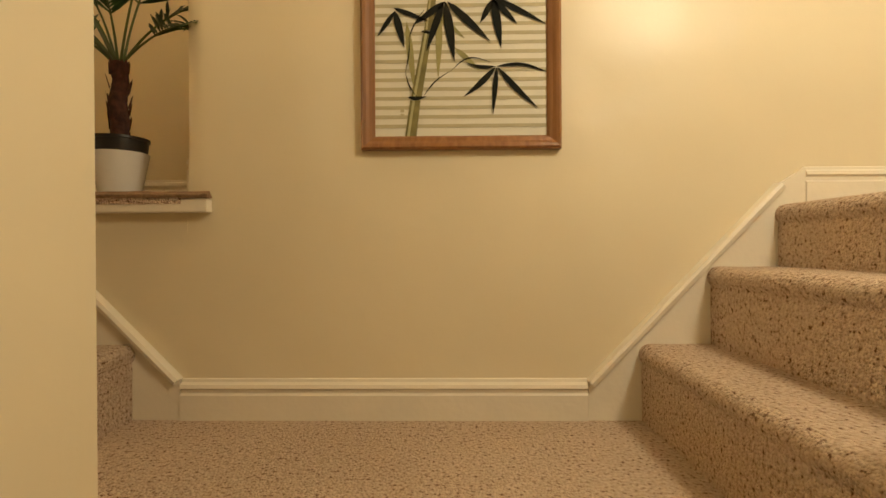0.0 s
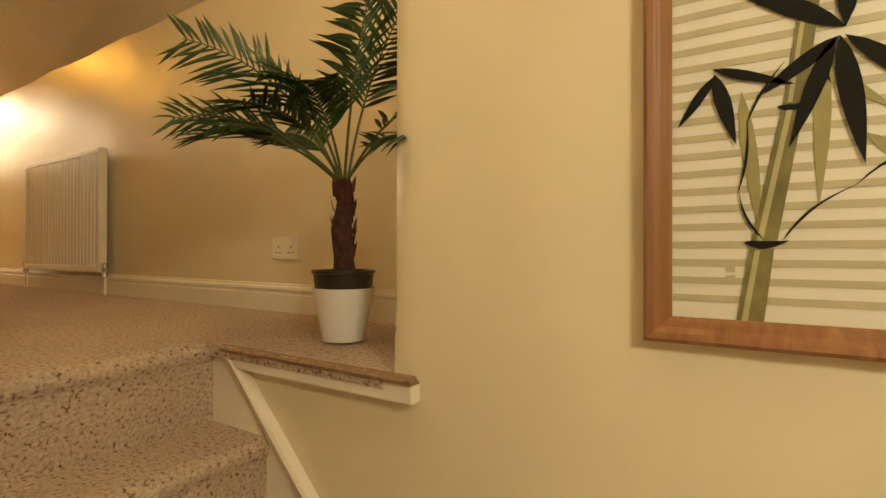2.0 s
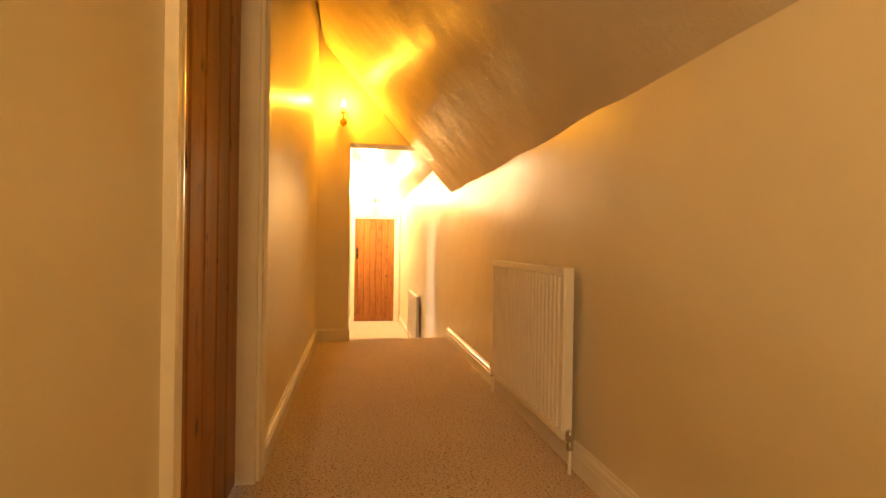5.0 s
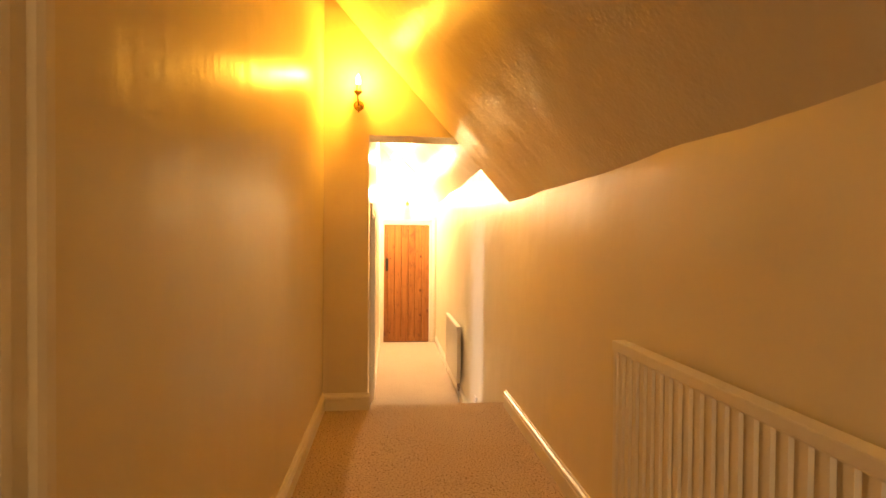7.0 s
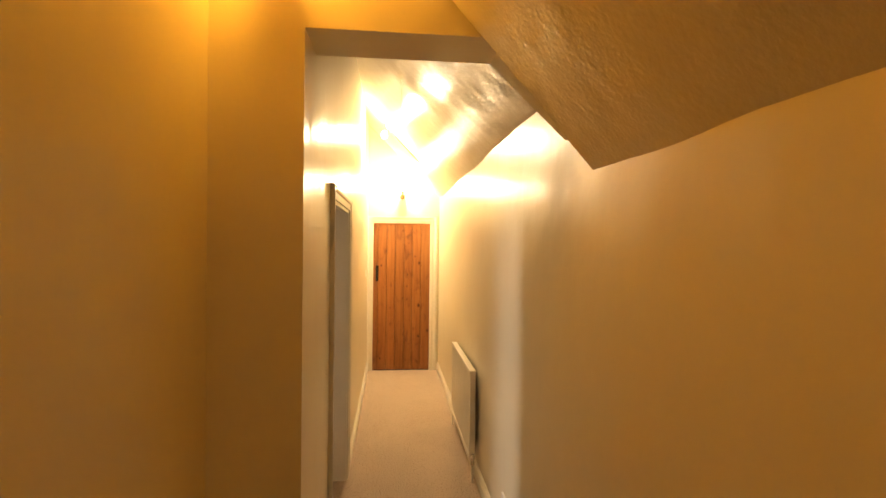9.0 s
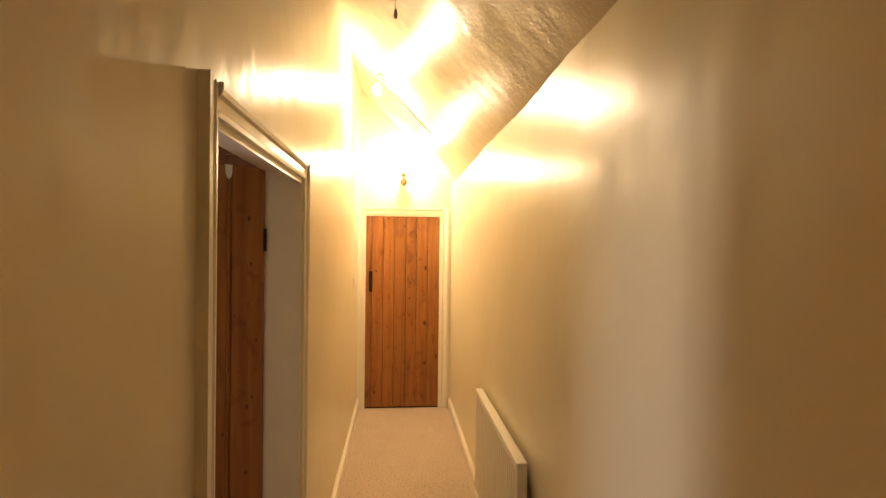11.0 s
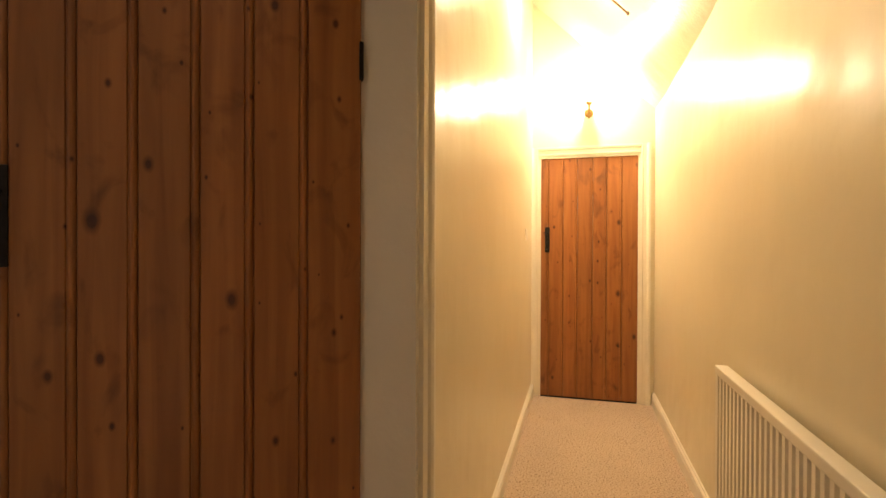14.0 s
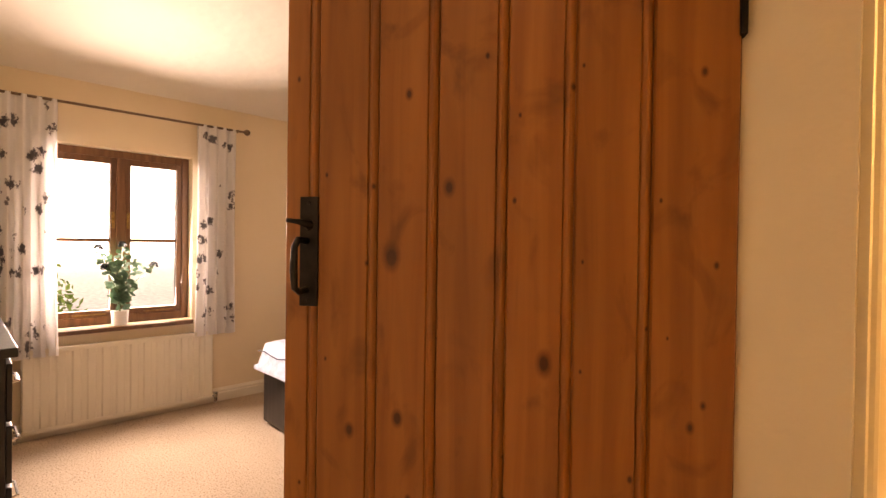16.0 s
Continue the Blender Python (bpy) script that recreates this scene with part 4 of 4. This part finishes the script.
def frond(az, elev, length, droop, start, pairs, lw, twist):
    """A feather leaf: a curved stem with narrow folded leaflets on both sides."""
    o = Vector((0.01 * math.cos(az), 0.01 * math.sin(az), 0.405))
    h = Vector((math.cos(az), math.sin(az), 0))
    side = Vector((-math.sin(az), math.cos(az), 0))
    pts = []
    for k in range(25):
        s = k / 24
        e = elev - droop * s ** 1.4
        pts.append((pts[-1] if pts else o) + (h * math.cos(e) + Vector((0, 0, math.sin(e)))) * (length / 24 if k else 0))
    f = part("frond", tube(bmesh.new(), pts, [0.0042 * (1 - 0.75 * k / 24) for k in range(25)], 6), M_STEM, palm, "arching palm frond", True)
    bm = bmesh.new()
    for i in range(pairs):
        s = start + (1 - start) * (i + 0.5) / pairs
        k = min(23, int(s * 24))
        p = pts[k].lerp(pts[k + 1], s * 24 - k)
        d = (pts[k + 1] - pts[k]).normalized()
        u0 = side.cross(d).normalized()
        sd = side * math.cos(twist) + u0 * math.sin(twist)
        u = sd.cross(d).normalized()
        ll = lw * (0.55 + 0.75 * math.sin(math.pi * (0.15 + 0.75 * (s - start) / (1 - start)))) * rng.uniform(0.88, 1.08)
        for sg in (-1, 1):
            sweepang = radians(rng.uniform(38, 52) - 20 * (s - start))
            dirn = (sd * sg * math.sin(radians(90) - sweepang * 0.75) + d * math.sin(sweepang) - u * rng.uniform(-0.1, 0.25)).normalized()
            wv = (d - dirn * d.dot(dirn)).normalized()
            fold = dirn.cross(wv)
            wid = 0.0054
            mids = [p + dirn * ll * q + Vector((0, 0, -0.10 * ll * q * q)) for q in (0, 0.3, 0.65, 1.0)]
            c = [bm.verts.new(v) for v in mids]
            l1 = [bm.verts.new(mids[j] + wv * wid * ww + fold * 0.003) for j, ww in ((0, 0.3), (1, 1), (2, 0.85))]
            l2 = [bm.verts.new(mids[j] - wv * wid * ww + fold * 0.003) for j, ww in ((0, 0.3), (1, 1), (2, 0.85))]
            for j in (0, 1):
                bm.faces.new((c[j], c[j + 1], l1[j + 1], l1[j]))
                bm.faces.new((c[j], l2[j], l2[j + 1], c[j + 1]))
            bm.faces.new((c[2], c[3], l1[2]))
            bm.faces.new((c[2], l2[2], c[3]))
    tagged(part("foliage", bm, M_LEAF, f, "narrow dark green leaflets"), kind="stuff")


for az, el, ln, dr, tw in ((235, 68, 0.54, 62, 60), (232, 46, 0.46, 62, 35), (216, 44, 0.42, 58, 20), (14, 80, 0.48, 22, 70), (262, 74, 0.36, 62, 40), (290, 70, 0.34, 70, 10),
                           (352, 50, 0.44, 62, -30), (322, 66, 0.50, 48, -40), (340, 32, 0.38, 50, -20), (268, 58, 0.38, 80, 0), (180, 60, 0.30, 55, 30), (246, 46, 0.36, 60, 20)):
    frond(radians(az), radians(el), ln * 0.94, radians(dr), 0.42, 19, 0.116, radians(tw))


# ---- bedroom things ----
win = thing("window_1", (WX0, BY0 - 0.12, WZ0), "brown wooden casement window with two lights", "window", kind="structure")
WW, WH = WX1 - WX0, WZ1 - WZ0
for n_, r_ in (("frame_post", (0, 0.05, -0.06, 0.03, 0, WH)), ("frame_post", (WW - 0.05, WW, -0.06, 0.03, 0, WH)), ("frame_head", (0.05, WW - 0.05, -0.06, 0.03, WH - 0.055, WH)), ("frame_sill", (0.05, WW - 0.05, -0.06, 0.03, 0.0, 0.06)), ("mullion", (WW / 2 - 0.03, WW / 2 + 0.03, -0.06, 0.035, 0.06, WH - 0.055))):
    part(n_, boxes(r_, bevel=0.004), M_WINFRAME, win)
for a in (0.05, WW / 2 + 0.03):
    b = a + WW / 2 - 0.08
    sash = part("sash", boxes((a, a + 0.035, -0.03, 0.02, 0.06, WH - 0.055), (b - 0.035, b, -0.03, 0.02, 0.06, WH - 0.055), (a + 0.035, b - 0.035, -0.03, 0.02, 0.06, 0.105), (a + 0.035, b - 0.035, -0.03, 0.02, WH - 0.095, WH - 0.055), (a + 0.035, b - 0.035, -0.02, 0.012, 0.60, 0.625)), M_WINFRAME, win, "brown casement sash")
    for z0, z1 in ((0.105, 0.60), (0.625, WH - 0.095)):
        pane = part("pane", boxes((a + 0.035, b - 0.035, -0.008, -0.004, z0, z1)), M_GLASS, sash)
        pane.visible_shadow = False
    part("stay", boxes((a + 0.06, a + 0.26, 0.022, 0.030, 0.072, 0.080), bevel=0.002), M_BRASS, sash, "brass casement stay")
    part("catch", boxes((b - 0.028 if a < 0.2 else a + 0.008, b - 0.008 if a < 0.2 else a + 0.028, 0.02, 0.032, 0.70, 0.82), bevel=0.004), M_BRASS, sash, "brass window catch")
structure("window_sill", boxes((WX0, WX1, BY0 - 0.15, BY0 + 0.05, WZ0 - 0.035, WZ0 - 0.004), bevel=0.004), M_WINFRAME, "brown wooden window board", "window sill")

rod = thing("curtain_rod", (-6.75, BY0 + 0.10, 2.22), "bronze metal curtain rod above the window", "curtain rod")
part("pole", tube(bmesh.new(), [(-1.72, 0, 0), (0.3, 0, 0)], 0.009, 10), M_BRONZE, rod, "", True)
part("finial", lathe(bmesh.new(), [(0.009, 0), (0.020, 0.008), (0.026, 0.024), (0.020, 0.04), (0.006, 0.05)], pose(-1.715, 0, 0, 0, -90), 14), M_BRONZE, rod, "ball finial", True)
for x in (-1.66, 0.1):
    part("bracket", tube(bmesh.new(), [(x, -0.098, 0.0), (x, -0.02, 0.0), (x, 0, -0.012)], 0.006, 8), M_BRONZE, rod, "", True)


def curtain(x0, x1, z0, z1, folds, label, seed):
    bm = bmesh.new()
    g = random.Random(seed)
    ph = [g.uniform(-0.4, 0.4) for _ in range(40)]
    nx, nz = folds * 10, 24
    rows = []
    for j in range(nz + 1):
        s = j / nz
        row = []
        for i in range(nx + 1):
            u = i / nx
            amp = 0.018 + 0.022 * s
            mid = (x0 + x1) / 2
            wide = 1.0 + 0.05 * s - 0.06 * math.sin(math.pi * s)
            x = mid + (x0 + (x1 - x0) * u - mid) * wide
            row.append(bm.verts.new((x, amp * math.sin(u * folds * math.tau + ph[int(u * folds)] * s) + 0.004 * noise.noise(Vector((u * 8, s * 4, seed))), z1 + (z0 - z1) * s + 0.008 * math.sin(u * folds * math.tau) * s)))
        rows.append(row)
    for p, q in zip(rows, rows[1:]):
        for i in range(nx):
            bm.faces.new((p[i], p[i + 1], q[i + 1], q[i]))
    r = bmesh.ops.extrude_face_region(bm, geom=list(bm.faces))
    bmesh.ops.translate(bm, verts=[g2 for g2 in r["geom"] if isinstance(g2, bmesh.types.BMVert)], vec=(0, -0.002, 0))
    ob = tagged(new("curtain", finish(bm, "curtain", M_CURTAIN, True)), label, "curtain", "window curtains")
    ob.location = (0, BY0 + 0.10, 0)
    return ob


curtain(-8.40, -8.10, 0.57, 2.225, 4, "white curtain with dark grey flower print, drawn back", 1)
curtain(-7.24, -6.86, 0.55, 2.225, 5, "white curtain with dark grey flower print beside the dresser", 2)

vase = thing("flower_pot", (-7.62, BY0 - 0.03, WZ0 - 0.004), "white pot with grey-green leaves and dark flowers", "plant")
part("pot", lathe(bmesh.new(), [(0.044, 0), (0.050, 0.003), (0.056, 0.09), (0.057, 0.105), (0.052, 0.105), (0.046, 0.08)], seg=24), M_POT, vase, "small white pot", True)
g = random.Random(11)
tips = []
for k in range(13):
    a, h, r = g.uniform(0, math.tau), g.uniform(0.26, 0.56), g.uniform(0.03, 0.15)
    if k < 3:
        a, h, r = ((2.8, 0.42, 0.10), (1.2, 0.58, 0.03), (0.3, 0.43, 0.22))[k]
        a = math.pi - a
    pts = [Vector((r * s * s * math.cos(a), 0.5 * r * s * s * math.sin(a), 0.08 + (h - 0.08) * s)) for s in (0, 0.25, 0.5, 0.75, 1)]
    st = part("stem", tube(bmesh.new(), pts, 0.003, 5), M_STEM, vase, "", True)
    bm = bmesh.new()
    for i in range(22):
        s = g.uniform(0.2, 1)
        j = min(3, int(s * 4))
        p = pts[j].lerp(pts[j + 1], s * 4 - j)
        d = Vector((g.uniform(-1, 1), g.uniform(-1, 1), g.uniform(-0.3, 0.7))).normalized()
        w = d.orthogonal().normalized()
        q = p + d * 0.012
        L, W_ = g.uniform(0.040, 0.062), g.uniform(0.018, 0.027)
        bm.faces.new([bm.verts.new(v) for v in (q, q + d * L * 0.35 + w * W_, q + d * L * 0.8 + w * W_ * 0.7, q + d * L, q + d * L * 0.8 - w * W_ * 0.7, q + d * L * 0.35 - w * W_)])
    part("leaves", bm, M_SAGE, st, "round grey-green leaves")
    if k < 4:
        bm = bmesh.new()
        for i in range(26):
            a2, e2 = g.uniform(0, math.tau), g.uniform(-0.3, 1.5)
            d = Vector((math.cos(a2) * math.cos(e2), math.sin(a2) * math.cos(e2), math.sin(e2)))
            w = d.orthogonal().normalized() * 0.015
            o = pts[-1] + d * 0.012
            u = d.cross(w)
            bm.faces.new([bm.verts.new(v) for v in (o - w * 0.6, o + u * 0.9 + d * 0.012, o + w * 0.6 + d * 0.02, o - u * 0.9 + d * 0.012)])
        part("flower", bm, M_DARKROSE, st, "dark blue-black silk flower")

bed = thing("bed", (-8.36, -0.22, 0), "dark bed base with pale blue patterned bedding", "bed")
part("base", boxes((-1.8, 0, 0.0, 1.45, 0.02, 0.40), bevel=0.008), M_BLACKWOOD, bed, "dark brown bed base")
part("mattress", boxes((-1.79, -0.02, 0.02, 1.43, 0.40, 0.54), bevel=0.04), M_DUVET, bed, "pale mattress")
bm = bmesh.new()
rows = []
for i in range(31):
    row = []
    for j in range(31):
        x, y = -1.75 + 1.80 * i / 30, -0.05 + 1.55 * j / 30
        over = max(0, x - 0.0) / 0.05 + max(0, -y) / 0.05
        z = 0.585 + 0.03 * noise.noise(Vector((x * 3, y * 3, 1))) - 0.02 * max(0, x + 0.3) - min(1, over) * 0.15
        row.append(bm.verts.new((x, y, z)))
    rows.append(row)
for i in range(30):
    for j in range(30):
        bm.faces.new((rows[i][j], rows[i + 1][j], rows[i + 1][j + 1], rows[i][j + 1]))
r = bmesh.ops.extrude_face_region(bm, geom=list(bm.faces))
bmesh.ops.translate(bm, verts=[q for q in r["geom"] if isinstance(q, bmesh.types.BMVert)], vec=(0, 0, -0.03))
dv = part("duvet", bm, M_DUVET, bed, "rumpled pale blue duvet", True)
part("piping", tube(bmesh.new(), [(0.03, -0.03 + 0.1 * k, 0.525 + 0.012 * math.sin(k * 1.7)) for k in range(15)], 0.004, 6), M_BLUELINE, dv, "dark piping", True)

ch = thing("dresser", (BX1 - 0.01, -0.30, 0), "black-brown wooden chest of drawers against the wall", "dresser")
part("carcass", boxes((-0.62, 0, 0, 1.35, 0.04, 0.92), bevel=0.004), M_BLACKWOOD, ch)
part("top", boxes((-0.65, 0, -0.02, 1.37, 0.922, 0.955), bevel=0.004), M_BLACKWOOD, ch)
for k in range(4):
    dr = part("drawer", boxes((-0.638, -0.622, 0.02, 1.33, 0.07 + 0.21 * k, 0.265 + 0.21 * k), bevel=0.003), M_BLACKWOOD, ch)
    part("handle", tube(bmesh.new(), [(-0.638, 1.02, 0.17 + 0.21 * k), (-0.665, 1.03, 0.17 + 0.21 * k), (-0.665, 1.17, 0.17 + 0.21 * k), (-0.638, 1.18, 0.17 + 0.21 * k)], 0.005, 8), M_CHROME, dr, "chrome bar handle", True)

wd = thing("wardrobe", (-8.45, 1.95, 0), "dark pine wardrobe with a moulded cornice", "wardrobe")
part("body", boxes((0, 0.56, 0.02, 1.02, 0.0, 2.07), bevel=0.003), M_DARKPINE, wd)
CO = [(0, 0), (0.012, 0), (0.02, 0.018), (0.022, 0.03), (0.05, 0.062), (0.062, 0.07), (0.062, 0.084), (0, 0.084)]
part("cornice", sweep(sweep(bmesh.new(), CO, (0.56, -0.04, 2.07), (0.56, 1.02, 2.07), (1, 0, 0), (0, 0, 1)), CO, (0, 0.02, 2.07), (0.56, 0.02, 2.07), (0, -1, 0), (0, 0, 1)), M_DARKPINE, wd, "moulded cornice")
for y in (0.04, 0.52):
    dr = part("door", boxes((0.562, 0.58, y, y + 0.46, 0.06, 1.98), bevel=0.004), M_DARKPINE, wd)
    part("knob", lathe(bmesh.new(), [(0.008, 0), (0.008, 0.01), (0.016, 0.018), (0.012, 0.03), (0.002, 0.032)], pose(0.58, y + (0.42 if y < 0.3 else 0.04), 1.05, 0, 90), 14), M_DARKPINE, dr, "", True)
gb = thing("storage_box", (-8.00, 2.76, 2.156), "dark green lidded box on the wardrobe", "box", rz=6)
part("body", boxes((-0.15, 0.15, -0.16, 0.2, 0, 0.07), bevel=0.003), M_GREENBOX, gb)
part("lid", boxes((-0.155, 0.155, -0.165, 0.205, 0.06, 0.08), bevel=0.003), M_GREENBOX, gb)

hk_at = 0.648
hk = thing("door_hook", (HX - (DL - hk_at) * math.cos(radians(DA)), HY - (DL - hk_at) * math.sin(radians(DA)), 1.967), "white plastic hook over the door top", "hook", rz=DA)
bm = bmesh.new()
pts = [(-0.013, 0.003), (0.013, 0.003), (0.012, -0.03), (0.007, -0.046), (0.0, -0.052), (-0.007, -0.046), (-0.012, -0.03)]
f = bm.faces.new([bm.verts.new((x, -0.0235, z)) for x, z in pts])
r = bmesh.ops.extrude_face_region(bm, geom=[f])
bmesh.ops.translate(bm, verts=[q for q in r["geom"] if isinstance(q, bmesh.types.BMVert)], vec=(0, -0.003, 0))
part("tongue", bm, M_PLASTIC, hk)
part("saddle", boxes((-0.013, 0.013, -0.0265, 0.028, 0.0, 0.003)), M_PLASTIC, hk)

# ---- outside the bedroom window ----
# Ground coloured near white to imitate the overexposed view outside.
structure("ground", boxes((-90, 70, -160, BY0 - 0.32, -2.9, -2.7)), M_GLARE_GROUND, "ground outside the window, whitened for the outdoor glare", "ground")
hd = thing("garden_bush", (-7.75, -10.5, -2.7), "round green garden bush beyond the window", "bush")
bm = bmesh.new()
g = random.Random(5)
for k in range(2600):
    d = Vector((g.gauss(0, 1), g.gauss(0, 1), abs(g.gauss(0, 1)))).normalized()
    p = Vector((d.x * 1.5, d.y * 1.3, d.z * 3.4)) * g.uniform(0.7, 1.05) * (1 + 0.18 * noise.noise(d * 2.5))
    a = Vector((g.uniform(-1, 1), g.uniform(-1, 1), g.uniform(-1, 1))).normalized()
    b = a.orthogonal().normalized()
    s = g.uniform(0.06, 0.12)
    bm.faces.new([bm.verts.new(v) for v in (p - a * s, p + b * s * 0.5, p + a * s, p - b * s * 0.5)])
part("crown", bm, M_HEDGE, hd, "small green leaves")
part("trunk", tube(bmesh.new(), [(0, 0, 0), (0.05, 0, 1.2), (0, 0.05, 2.6)], [0.09, 0.07, 0.03], 8), M_TRUNK, hd, "", True)
sb = bmesh.new()
box(sb, -70, 60, -120.2, -120, -2.7, 60)
structure("backdrop", sb, mat("bright_overcast_sky", (0.9, 0.95, 1.0), 1.0, emit=((0.95, 0.98, 1.0), 5.0)), "bright white sky beyond the garden", "sky")
